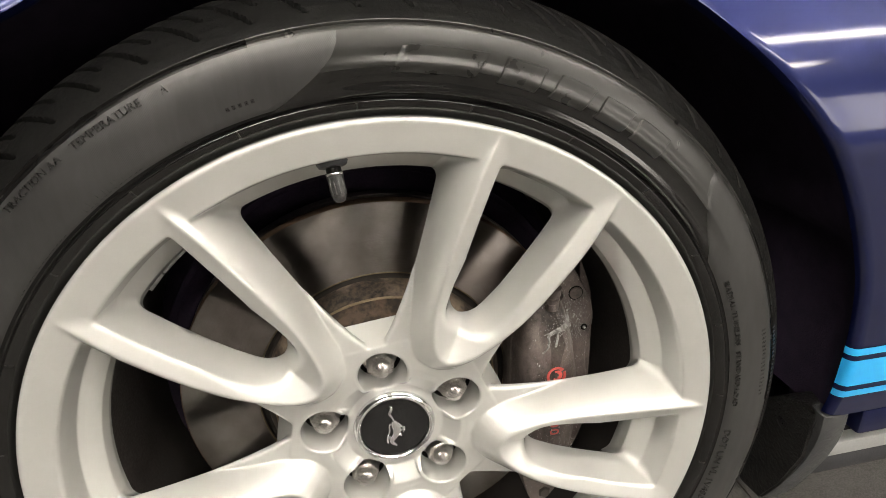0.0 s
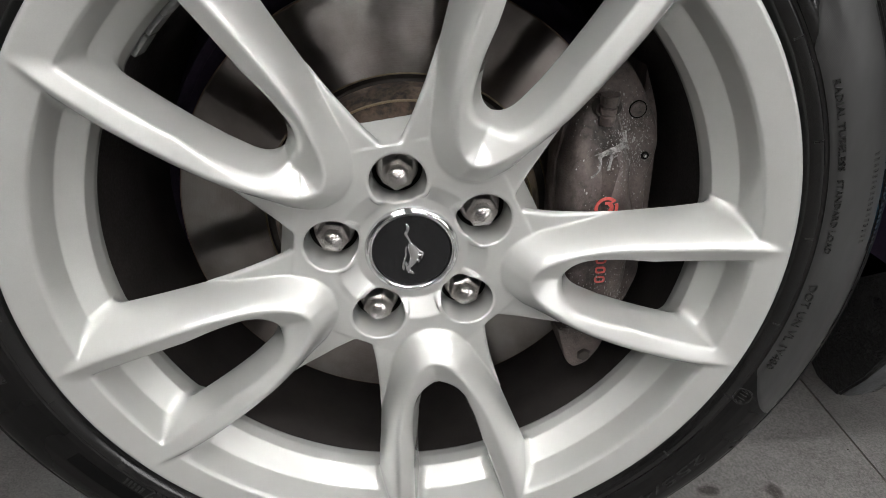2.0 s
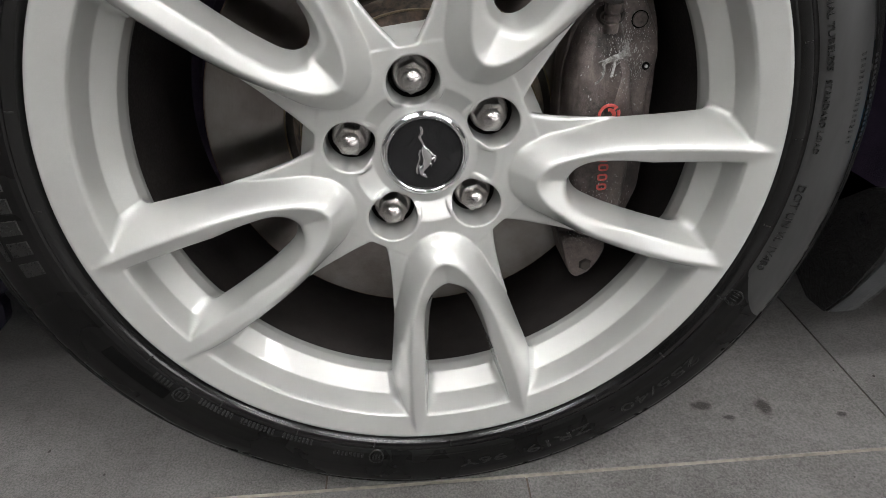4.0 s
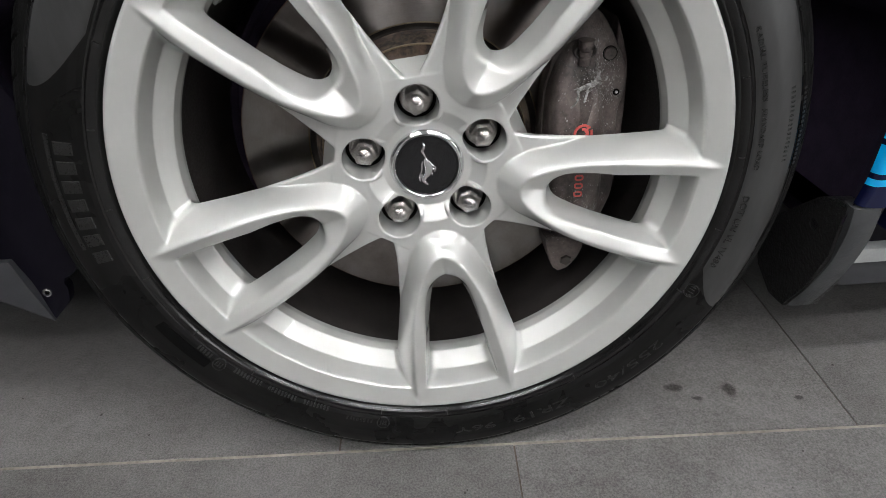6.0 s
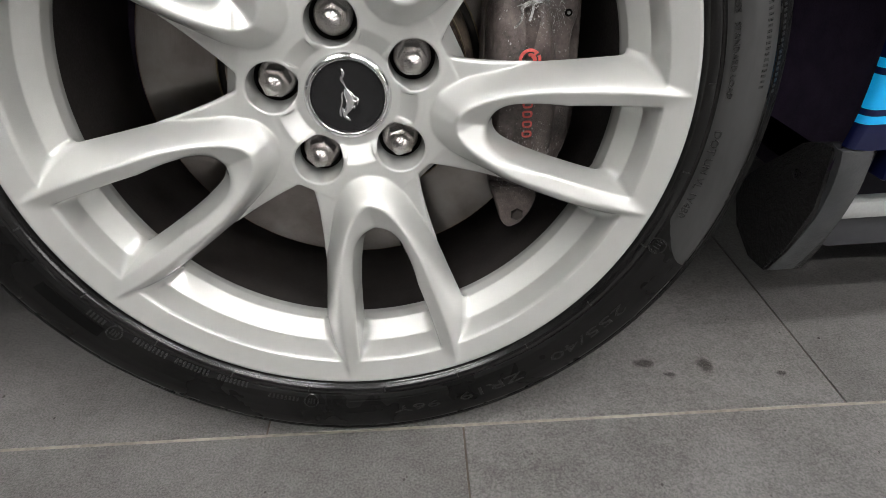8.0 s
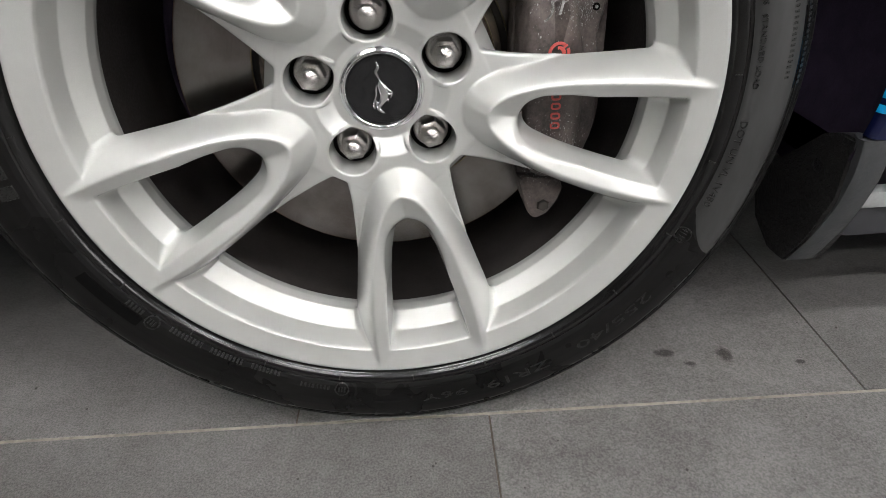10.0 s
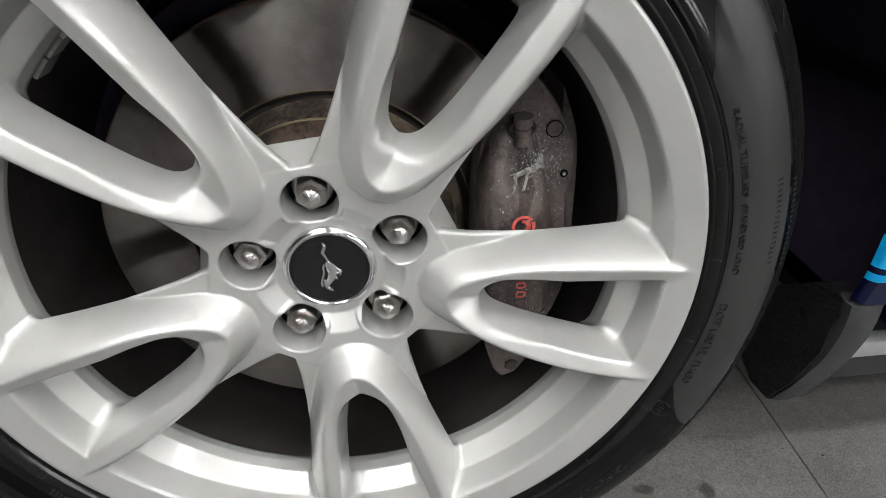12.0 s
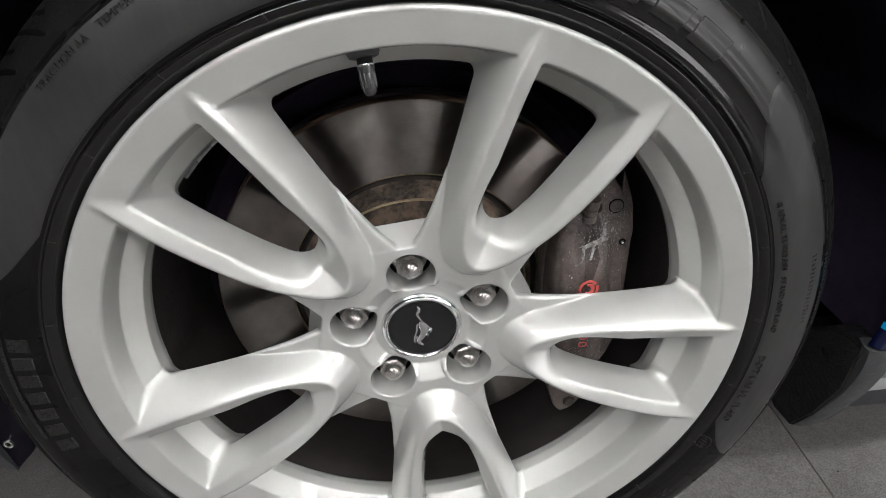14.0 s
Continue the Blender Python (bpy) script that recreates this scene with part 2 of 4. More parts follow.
dcol = mixc(DRYRUBBER, 0.4, dcol, ramp(DRYRUBBER, haze, [(0.35, (0.008, 0.008, 0.008)), (0.7, (0.031, 0.031, 0.0314))]))
link(DRYRUBBER, dcol, bsdf(DRYRUBBER).inputs["Base Color"])
link(DRYRUBBER, ramp(DRYRUBBER, dr, [(0.3, grey(0.30)), (0.7, grey(0.50))]), bsdf(DRYRUBBER).inputs["Roughness"])
bump(DRYRUBBER, wave.outputs["Fac"], 0.12, 0.0002)


# ---- mesh helpers ----
def as_object(name, bm, material, parent=None, label="", smooth=True):
    me = bpy.data.meshes.new(name)
    bm.to_mesh(me)
    bm.free()
    for m in material if isinstance(material, (list, tuple)) else (material,):
        me.materials.append(m)
    if smooth:
        me.polygons.foreach_set("use_smooth", [True] * len(me.polygons))
        me.set_sharp_from_angle(angle=radians(38))
    ob = new(name, me)
    ob.parent = parent
    if label:
        ob["label"] = label
    return ob


def part(name, bm, material, parent, label="", smooth=True):
    return as_object(name, bm, material, parent, label, smooth)


def empty(name, m=None):
    ob = new(name)
    ob.empty_display_size = 0.05
    if m is not None:
        ob.matrix_world = m
    return ob


def lathe(profile, n=96, closed=False, bm=None, centre=(0, 0, 0)):
    """Turn (radius, y) points round the y axis."""
    bm = bm or bmesh.new()
    rings = []
    for r, y in profile:
        if r < 1e-6:
            rings.append([bm.verts.new((centre[0], centre[1] + y, centre[2]))])
        else:
            rings.append([bm.verts.new((centre[0] + r * math.sin(2 * math.pi * k / n), centre[1] + y, centre[2] + r * math.cos(2 * math.pi * k / n))) for k in range(n)])
    pairs = list(zip(rings, rings[1:])) + ([(rings[-1], rings[0])] if closed else [])
    for a, b in pairs:
        for k in range(n):
            l = (k + 1) % n
            if len(a) == 1 and len(b) == 1:
                continue
            if len(a) == 1:
                bm.faces.new((a[0], b[k], b[l]))
            elif len(b) == 1:
                bm.faces.new((a[k], b[0], a[l]))
            else:
                bm.faces.new((a[k], b[k], b[l], a[l]))
    bmesh.ops.recalc_face_normals(bm, faces=bm.faces)
    return bm


def prism(points, y0, y1, bevel=0.0, segments=2, bm=None):
    """An outline in (x, z) given depth from y0 (front) to y1, with a rounded front edge."""
    bm = bm or bmesh.new()
    a = [bm.verts.new((x, y0, z)) for x, z in points]
    b = [bm.verts.new((x, y1, z)) for x, z in points]
    n = len(points)
    front = bm.faces.new(a)
    bm.faces.new(b[::-1])
    for k in range(n):
        bm.faces.new((a[k], a[(k + 1) % n], b[(k + 1) % n], b[k]))
    bmesh.ops.recalc_face_normals(bm, faces=bm.faces)
    if bevel:
        bmesh.ops.bevel(bm, geom=list(front.edges), offset=bevel, segments=segments, profile=0.5, affect="EDGES", clamp_overlap=True)
    return bm


def box(x0, x1, y0, y1, z0, z1, bevel=0.0, bm=None):
    bm = bm or bmesh.new()
    made = bmesh.ops.create_cube(bm, size=1.0, matrix=Matrix.LocRotScale(((x0 + x1) / 2, (y0 + y1) / 2, (z0 + z1) / 2), None, (x1 - x0, y1 - y0, z1 - z0)))
    if bevel:
        edges = list({e for vv in made["verts"] for e in vv.link_edges})
        bmesh.ops.bevel(bm, geom=edges, offset=bevel, segments=2, profile=0.5, affect="EDGES")
    return bm


def smooth_line(pts, n=60, rounds=6):
    """A rounded line through a few (u, v) points."""
    pts = np.array(pts, float)
    s = np.r_[0, np.cumsum(np.hypot(*np.diff(pts, axis=0).T))]
    t = np.linspace(0, s[-1], n)
    line = np.stack([np.interp(t, s, pts[:, 0]), np.interp(t, s, pts[:, 1])], 1)
    for _ in range(rounds):
        line[1:-1] = 0.25 * line[:-2] + 0.5 * line[1:-1] + 0.25 * line[2:]
    return line


# ---- the wheel: an axle-centred frame, y into the car ----
HUB_Z, CAMBER, PHASE = 0.3368, -0.8156, -6.217
WHEEL_POSE = pose(0, 0, HUB_Z, CAMBER, 0, 0)
wheel = tagged(empty("wheel", WHEEL_POSE), "silver five twin-spoke alloy car wheel with low-profile tyre", "wheel")


def line_distance(line, p, q):
    best = np.full(p.shape, 1e9)
    for (ax, ay), (bx, by) in zip(line[:-1], line[1:]):
        dx, dy = bx - ax, by - ay
        t = np.clip(((p - ax) * dx + (q - ay) * dy) / (dx * dx + dy * dy + 1e-18), 0, 1)
        best = np.minimum(best, np.hypot(p - ax - t * dx, q - ay - t * dy))
    return best


def smin(a, b, k):
    h = np.maximum(k - np.abs(a - b), 0) / k
    return np.minimum(a, b) - h * h * k * 0.25


def smax(a, b, k):
    return -smin(-a, -b, k)


def polygon_distance(pts, u, w):
    pts = np.array(pts)
    inside = np.zeros(u.shape, bool)
    for (ax, ay), (bx, by) in zip(pts, np.roll(pts, -1, 0)):
        if ay != by:
            inside ^= ((ay > w) != (by > w)) & (u < (bx - ax) * (w - ay) / (by - ay) + ax)
    d = line_distance(np.vstack([pts, pts[:1]]), u, w)
    return np.where(inside, -d, d)


def wheel_solid(h):
    """The casting as one implicit solid on a grid of step h: f < 0 inside."""
    xs = np.arange(-0.2665, 0.2666, h)
    ys = np.arange(-0.0255, 0.0525, h)
    X, Z = np.meshgrid(xs, xs, indexing="ij")
    R = np.hypot(X, Z)
    T = np.degrees(np.arctan2(X, Z))
    ang = np.radians((T - PHASE) % 72 - 36)
    P, Q = R * np.cos(ang), np.abs(R * np.sin(ang))
    # crest of the twin spoke, mouth of its slot, and outer flank, in (along, across) of the pair
    crest = smooth_line([(.083, 0), (.0832, .003), (.0843, .006), (.0868, .0098), (.0905, .0134), (.100, .0198), (.12, .0290), (.14, .0350), (.16, .0391), (.18, .0426), (.20, .0456), (.22, .0480), (.2466, .0497), (.27, .0505)], 70, 4)
    slot = smooth_line([(.1158, 0), (.1160, .003), (.1172, .006), (.1205, .0096), (.126, .0132), (.147, .0195), (.167, .0237), (.188, .0272), (.206, .0297), (.225, .0322), (.26, .035)], 60, 4)
    flank = smooth_line([(.02, .046), (.07, .0445), (.09, .0445), (.10, .0455), (.12, .0475), (.14, .051), (.16, .055), (.18, .0597), (.20, .0655), (.22, .073), (.26, .092)], 60, 3)

    def signed(line, open_end=True):
        d = line_distance(line, P, Q)
        edge = np.interp(P, line[:, 0], line[:, 1])
        out = (Q > edge) | ((P < line[0, 0]) if open_end else False)
        return np.where(out, d, -d)

    s_crest, s_slot, s_flank = signed(crest), signed(slot), signed(flank, False)
    crest_y = np.interp(P, [.06, .083, .1, .12, .14, .16, .18, .20, .22, .24, .2514, .27], [-.0085, -.0100, -.0122, -.0146, -.0170, -.0191, -.0204, -.0211, -.0211, -.0206, -.0192, -.0150])
    steep = np.interp(P, [.07, .09, .12, .2], [10, 40, 120, 85])
    dish = np.interp(P, [.08, .115, .15], [.70, .62, .45])
    fall = np.interp(P, [.07, .09, .13], [.95, .85, .55])
    soft = np.interp(P, [.08, .11, .15, .25], [.0007, .0008, .0009, .0008])
    slope = np.sqrt(s_crest ** 2 + soft ** 2) - soft
    body = crest_y + np.where(s_crest < 0, dish * slope, fall * slope + steep * s_crest ** 2)
    body = np.minimum(body, 0.06)
    # the bowl at the root of each pair is cast smooth
    soft_body = body.copy()
    soft_body[1:-1] = 0.25 * soft_body[:-2] + 0.5 * soft_body[1:-1] + 0.25 * soft_body[2:]
    soft_body[:, 1:-1] = 0.25 * soft_body[:, :-2] + 0.5 * soft_body[:, 1:-1] + 0.25 * soft_body[:, 2:]
    root = np.clip((0.132 - P) / 0.03, 0, 1)
    body = body + (soft_body - body) * root
    shelf = np.interp(P, [.05, .10, .14, .17, .2], [.0112, .0118, .0155, .024, .032])
    front = smin(body, shelf, 0.0011)
    gx, gz = np.gradient(front, h)
    draft = np.interp(P, [.112, .165], [.38, .15])
    mouth = np.interp(P, [.115, .165], [.0040, .0020])
    tilt = np.minimum(np.sqrt(1 + gx * gx + gz * gz), 3.0)
    Y = ys[None, None, :]
    f = (front[..., None] - Y) / tilt[..., None]
    f = smax(f, (s_flank[..., None] - 0.10 * np.minimum(Y - 0.017, 0) + 0.9 * np.maximum(Y - 0.017, 0)) * 0.95, 0.003)
    f = smax(f, (-s_slot[..., None] + draft[..., None] * np.maximum(0.018 - Y, 0) + 0.6 * np.maximum(Y - 0.018, 0)) * 0.95, mouth[..., None])
    f = smax(f, Y - np.interp(R, [.08, .1, .2, .215], [.034, .0225, .0225, .038])[..., None] + 0 * f, 0.003)
    f = smax(f, (0.0590 - R)[..., None] + 0 * f, 0.003)
    f = smax(f, (R[..., None] - 0.2575) + 0 * f, 0.002)
    # hub with a sunk seat for the cap
    top = np.interp(R, [0, .0408, .0414, .0536, .0546, .1], [.0200, .0200, .0197, .0117, .0112, .0112])
    lug = np.radians((T - PHASE + 36) % 72 - 36)
    core = smax((R - .0785)[..., None] + 0 * f, smax(.0220 - Y + 0 * f, Y - .0445 + 0 * f, .001), .001)
    hub = smax((top[..., None] - Y) * 0.95, (smax(R * np.cos(lug) - .0832, R - .0866, .001)[..., None] - 0.5 * (Y - .0115)) * 0.88, 0.0012)
    hub = smax(hub, Y - 0.035 + 0 * f, 0.002)
    d = np.hypot(R * np.cos(lug) - .05715, R * np.sin(lug))
    collar_top = np.interp(R, [.0400, .0412, .0480, .0490], [.0202, .0196, .0116, .0112])
    collar = smax(d[..., None] - .0224 - 0.22 * (Y - .0112), (collar_top[..., None] - Y) * 0.75, 0.0013)
    hub = smin(hub, smax(collar, Y - 0.045 + 0 * f, 0.002), 0.0008)
    f = smin(f, smin(hub, core, 0.001), 0.0013)
    # rim: lip, step, ledge
    prof = [(.2627, -.0176), (.2618, -.0192), (.2600, -.0196), (.2514, -.0178), (.2405, -.0156), (.2393, -.0130), (.2346, .0070), (.2222, .0220), (.2197, .0305), (.2197, .036), (.226, .044), (.238, .044), (.25, .012), (.2575, -.004), (.2622, -.008)]
    rr = np.arange(0.19, 0.272, h / 2)
    RR, YY = np.meshgrid(rr, ys, indexing="ij")
    table = polygon_distance(prof, RR, YY) - 0.0006
    at = np.clip((R - rr[0]) / (h / 2), 0, len(rr) - 2)
    lo = at.astype(int)
    w = (at - lo)[..., None]
    ring = table[lo] * (1 - w) + table[lo + 1] * w
    ring = np.maximum(ring, (0.19 - R)[..., None])
    f = smin(f, ring, np.interp(ys, [-.012, .004], [.0026, .010])[None, None, :])
    # nut pockets
    pocket = d[..., None] - .0190 - 0.05 * (0.02 - Y)
    f = smax(f, -smax(pocket, (0.0385 - R)[..., None] + 0 * f, 0.0015), 0.0017)
    # valve hole in the step of the rim
    a = radians(VALVE_ANGLE)
    vd = np.hypot(X * math.cos(a) - Z * math.sin(a), 0)
    hole = np.maximum(np.hypot(vd[..., None], (Y - 0.0045) * 1.0) - 0.0082, (0.2 - (X * math.sin(a) + Z * math.cos(a)))[..., None])
    f = smax(f, -np.maximum(hole, (R - 0.2405)[..., None]), 0.0015)
    return xs, ys, f


def surface_net(xs, ys, f):
    """Quads round f = 0, one vertex to a cell, with outward normals."""
    h = xs[1] - xs[0]
    s = f < 0
    nx, nz, ny = f.shape
    acc = np.zeros((nx - 1, nz - 1, ny - 1, 3), np.float32)
    cnt = np.zeros((nx - 1, nz - 1, ny - 1), np.float32)
    crossings = []
    for ax in range(3):
        lo = [slice(None)] * 3
        hi = [slice(None)] * 3
        lo[ax], hi[ax] = slice(0, -1), slice(1, None)
        a, b = f[tuple(lo)], f[tuple(hi)]
        cross = np.argwhere(s[tuple(lo)] != s[tuple(hi)])
        av, bv = a[tuple(cross.T)], b[tuple(cross.T)]
        t = av / (av - bv)
        crossings.append((ax, cross, av < 0))
        o1, o2 = [k for k in range(3) if k != ax]
        for d1 in (0, -1):
            for d2 in (0, -1):
                c = cross.copy()
                c[:, o1] += d1
                c[:, o2] += d2
                ok = ((c >= 0) & (c < [nx - 1, nz - 1, ny - 1])).all(1)
                pos = cross.astype(np.float32)
                pos[:, ax] += t
                cc = tuple(c[ok].T)
                np.add.at(acc, cc, pos[ok])
                np.add.at(cnt, cc, 1)
    ids = np.full(cnt.shape, -1, np.int64)
    used = np.argwhere(cnt > 0)
    ids[tuple(used.T)] = np.arange(len(used))
    g = acc[tuple(used.T)] / cnt[tuple(used.T)][:, None]
    quads = []
    for ax, cross, neg in crossings:
        o1, o2 = [(1, 2), (2, 0), (0, 1)][ax]
        ring = []
        ok = np.ones(len(cross), bool)
        for d1, d2 in ((0, 0), (-1, 0), (-1, -1), (0, -1)):
            c = cross.copy()
            c[:, o1] += d1
            c[:, o2] += d2
            ok &= ((c >= 0) & (c < [nx - 1, nz - 1, ny - 1])).all(1)
            ring.append(ids[tuple(np.clip(c, 0, [nx - 2, nz - 2, ny - 2]).T)])
        q = np.stack(ring, 1)
        q = np.where(neg[:, None], q[:, ::-1], q)[ok]
        quads.append(q)
    quads = np.vstack(quads)

    def sample(grid, p):
        i = np.clip(p.astype(int), 0, np.array(grid.shape) - 2)
        w = p - i
        out = 0
        for dx in (0, 1):
            for dz in (0, 1):
                for dy in (0, 1):
                    k = np.abs(1 - dx - w[:, 0]) * np.abs(1 - dz - w[:, 1]) * np.abs(1 - dy - w[:, 2])
                    out = out + k * grid[i[:, 0] + dx, i[:, 1] + dz, i[:, 2] + dy]
        return out

    grads = np.gradient(f.astype(np.float32))
    for _ in range(2):
        n = np.stack([sample(k, g) for k in grads], 1)
        val = sample(f, g)
        g = g - n * (np.clip(val / np.maximum((n * n).sum(1), 1e-12), -1, 1) * 0.8)[:, None]
    n = np.stack([sample(k, g) for k in grads], 1)
    n /= np.maximum(np.linalg.norm(n, axis=1), 1e-9)[:, None]
    co = np.stack([xs[0] + g[:, 0] * h, ys[0] + g[:, 2] * h, xs[0] + g[:, 1] * h], 1)
    return co, n[:, [0, 2, 1]], quads


def net_part(name, co, nor, quads, keep, material, parent, label=""):
    q = quads[keep]
    ids, inv = np.unique(q.ravel(), return_inverse=True)
    me = bpy.data.meshes.new(name)
    me.from_pydata(co[ids].tolist(), [], inv.reshape(-1, 4).tolist())
    me.materials.append(material)
    me.polygons.foreach_set("use_smooth", [True] * len(me.polygons))
    me.normals_split_custom_set_from_vertices(nor[ids].tolist())
    ob = new(name, me)
    ob.parent = parent
    if label:
        ob["label"] = label
    return ob


VALVE_ANGLE = -6.3
xs, ys, solid = wheel_solid(0.0009)
co, nor, quads = surface_net(xs, ys, solid)
# wind the faces so that they look outwards
e1, e2 = co[quads[:, 2]] - co[quads[:, 0]], co[quads[:, 3]] - co[quads[:, 1]]
flip = (np.cross(e1, e2) * nor[quads[:, 0]]).sum(1) < 0
quads[flip] = quads[flip][:, ::-1]
mid = co[quads].mean(1)
mr, mt = np.hypot(mid[:, 0], mid[:, 2]), np.degrees(np.arctan2(mid[:, 0], mid[:, 2]))
hub_faces, rim_faces = mr < 0.060, mr > 0.2225
net_part("rim", co, nor, quads, rim_faces, SILVER, wheel, "silver-painted rim lip with stepped inner ledge")
net_part("hub", co, nor, quads, hub_faces, SILVER, wheel, "silver-painted hub with five nut pockets")
for k in range(5):
    this = (np.floor((mt - PHASE) / 72).astype(int) % 5 == k) & ~hub_faces & ~rim_faces
    net_part("spoke", co, nor, quads, this, SILVER, wheel)
del solid, co, nor, quads, mid, mr, mt

part("barrel", lathe([(.2215, .034), (.2205, .05), (.2225, .08), (.2225, .17), (.214, .185), (.214, .2), (.232, .215), (.246, .225), (.249, .215), (.236, .203), (.228, .19), (.2285, .07), (.2285, .04)], 160, True), BARREL, wheel, "inner barrel, dark with brake dust and painted shade")

# centre cap
cap = part("centre_cap", lathe([(0, .0178), (.0278, .0178), (.0284, .0186), (.0284, .03), (0, .03)], 96), CAPBLACK, wheel, "black domed centre cap")
part("ring", lathe([(.0283, .0205), (.0284, .0170), (.0288, .0158), (.0296, .0152), (.0306, .0154), (.0311, .0164), (.0316, .0168), (.0328, .0172), (.0339, .0186), (.0344, .0204), (.0344, .026), (.0283, .026)], 128, True), CHROME, cap, "polished chrome ring")


def strokes(lines, y, thick, bm=None):
    """Rounded raised strokes: each a list of (x, z, half width)."""
    bm = bm or bmesh.new()
    for pts in lines:
        pts = np.array(pts, float)
        s = np.linspace(0, len(pts) - 1, (len(pts) - 1) * 5 + 1)
        line = np.stack([np.interp(s, range(len(pts)), pts[:, k]) for k in range(3)], 1)
        for _ in range(3):
            line[1:-1] = 0.25 * line[:-2] + 0.5 * line[1:-1] + 0.25 * line[2:]
        d = np.gradient(line[:, :2], axis=0)
        d /= np.maximum(np.linalg.norm(d, axis=1), 1e-9)[:, None]
        nrm = np.stack([-d[:, 1], d[:, 0]], 1)
        prev = None
        for (x, z, w), n in zip(line, nrm):
            ring = []
            for a in np.linspace(0, math.pi, 7):
                ring.append(bm.verts.new((x + n[0] * w * math.cos(a), y - thick * min(1, w / 0.0016) * math.sin(a), z + n[1] * w * math.cos(a))))
            if prev:
                for i in range(6):
                    bm.faces.new((prev[i], prev[i + 1], ring[i + 1], ring[i]))
            prev = ring
    bmesh.ops.recalc_face_normals(bm, faces=bm.faces)
    return bm


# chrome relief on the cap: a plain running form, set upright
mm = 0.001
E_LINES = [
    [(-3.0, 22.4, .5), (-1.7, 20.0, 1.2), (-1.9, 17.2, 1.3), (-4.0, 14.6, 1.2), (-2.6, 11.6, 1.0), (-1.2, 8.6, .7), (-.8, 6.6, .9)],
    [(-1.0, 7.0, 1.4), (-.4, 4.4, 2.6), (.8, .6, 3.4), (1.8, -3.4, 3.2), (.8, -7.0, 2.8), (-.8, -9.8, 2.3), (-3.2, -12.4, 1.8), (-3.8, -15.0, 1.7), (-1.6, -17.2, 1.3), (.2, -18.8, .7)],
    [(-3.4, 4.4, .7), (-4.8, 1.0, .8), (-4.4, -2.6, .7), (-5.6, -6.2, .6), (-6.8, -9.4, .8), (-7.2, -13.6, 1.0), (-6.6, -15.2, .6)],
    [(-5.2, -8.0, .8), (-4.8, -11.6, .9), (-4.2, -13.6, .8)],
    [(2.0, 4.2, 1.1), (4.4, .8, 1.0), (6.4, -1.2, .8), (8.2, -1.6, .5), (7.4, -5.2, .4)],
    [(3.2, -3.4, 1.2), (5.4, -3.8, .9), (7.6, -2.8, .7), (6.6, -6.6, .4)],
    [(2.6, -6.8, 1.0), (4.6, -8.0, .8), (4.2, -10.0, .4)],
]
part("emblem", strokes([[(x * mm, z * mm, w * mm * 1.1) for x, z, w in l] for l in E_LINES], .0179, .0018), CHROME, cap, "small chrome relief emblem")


# wheel nuts: a turned conical tip on a hexagon with a flanged foot
def nut_tip():
    return lathe([(0, .0142), (.0006, .01425), (.0064, .0170), (.0071, .0177), (.0073, .0190), (.0073, .0240), (.0068, .0244)], 40)


def nut_hex(turn):
    bm = bmesh.new()
    rings = []
    for r, y in ((.0078, .0243), (.0094, .0240), (.0110, .0233), (.0120, .0241), (.0121, .0400)):
        rings.append([bm.verts.new((r * math.sin(radians(60 * k + turn)), y, r * math.cos(radians(60 * k + turn)))) for k in range(6)])
    for a, b in zip(rings, rings[1:]):
        for k in range(6):
            bm.faces.new((a[k], a[(k + 1) % 6], b[(k + 1) % 6], b[k]))
    bmesh.ops.recalc_face_normals(bm, faces=bm.faces)
    bmesh.ops.bevel(bm, geom=[e for e in bm.edges if not e.is_boundary and e.calc_face_angle(0) > 0.35], offset=0.0004, segments=2, affect="EDGES")
    return bm


for k, turn in enumerate((8, 31, 14, 22, 40)):
    a = radians(PHASE + 72 * k)
    ob = part("lug_nut", nut_hex(turn), NUT, wheel, "steel hexagon nut with a conical tip")
    ob.location = (.05715 * math.sin(a), 0, .05715 * math.cos(a))
    part("nut_tip", nut_tip(), NUTTIP, ob, "turned bright conical tip")
    part("flange", lathe([(.0100, .0385), (.0128, .0385), (.0146, .0392), (.0152, .0402), (.0152, .0420), (.0100, .0420)], 40, True), NUT, ob)
    # near-black cup paints the pocket's shade round the nut's foot
    seat = part("pocket_seat", lathe([(0, .0425), (.0150, .0425), (.0172, .0405), (.0188, .0370), (.0205, .0370), (.0205, .048), (0, .048)], 40), POCKET, wheel, "machined seat under the nut, blackened for the pocket's shade")
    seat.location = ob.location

# valve stem
a = radians(VALVE_ANGLE)
valve = part("valve_stem", lathe([(0, -.0082), (.0050, -.0082), (.0052, -.001), (.0060, .004), (.0060, .010), (.0072, .013), (.0078, .018), (0, .018)], 24), RUBBER, wheel, "black rubber valve stem")
part("grommet", lathe([(.0048, -.0040), (.0068, -.0044), (.0092, -.0036), (.0104, -.0010), (.0104, .005), (.0048, .005)], 32, True), LIPPLASTIC, valve, "dark grey flange round the stem")
part("collar", lathe([(.0046, -.0094), (.0056, -.0094), (.0058, -.0088), (.0056, -.0080), (.0046, -.0080)], 28, True), CHROME, valve, "bright ring under the cap")
part("valve_cap", lathe([(0, -.0272), (.0018, -.0271), (.0032, -.0262), (.0044, -.0240), (.0049, -.0205), (.0051, -.0120), (.0055, -.0110), (.0055, -.0094), (.0, -.0094)], 24), VALVECAP, valve, "ribbed grey metal valve cap")
rib = bmesh.new()
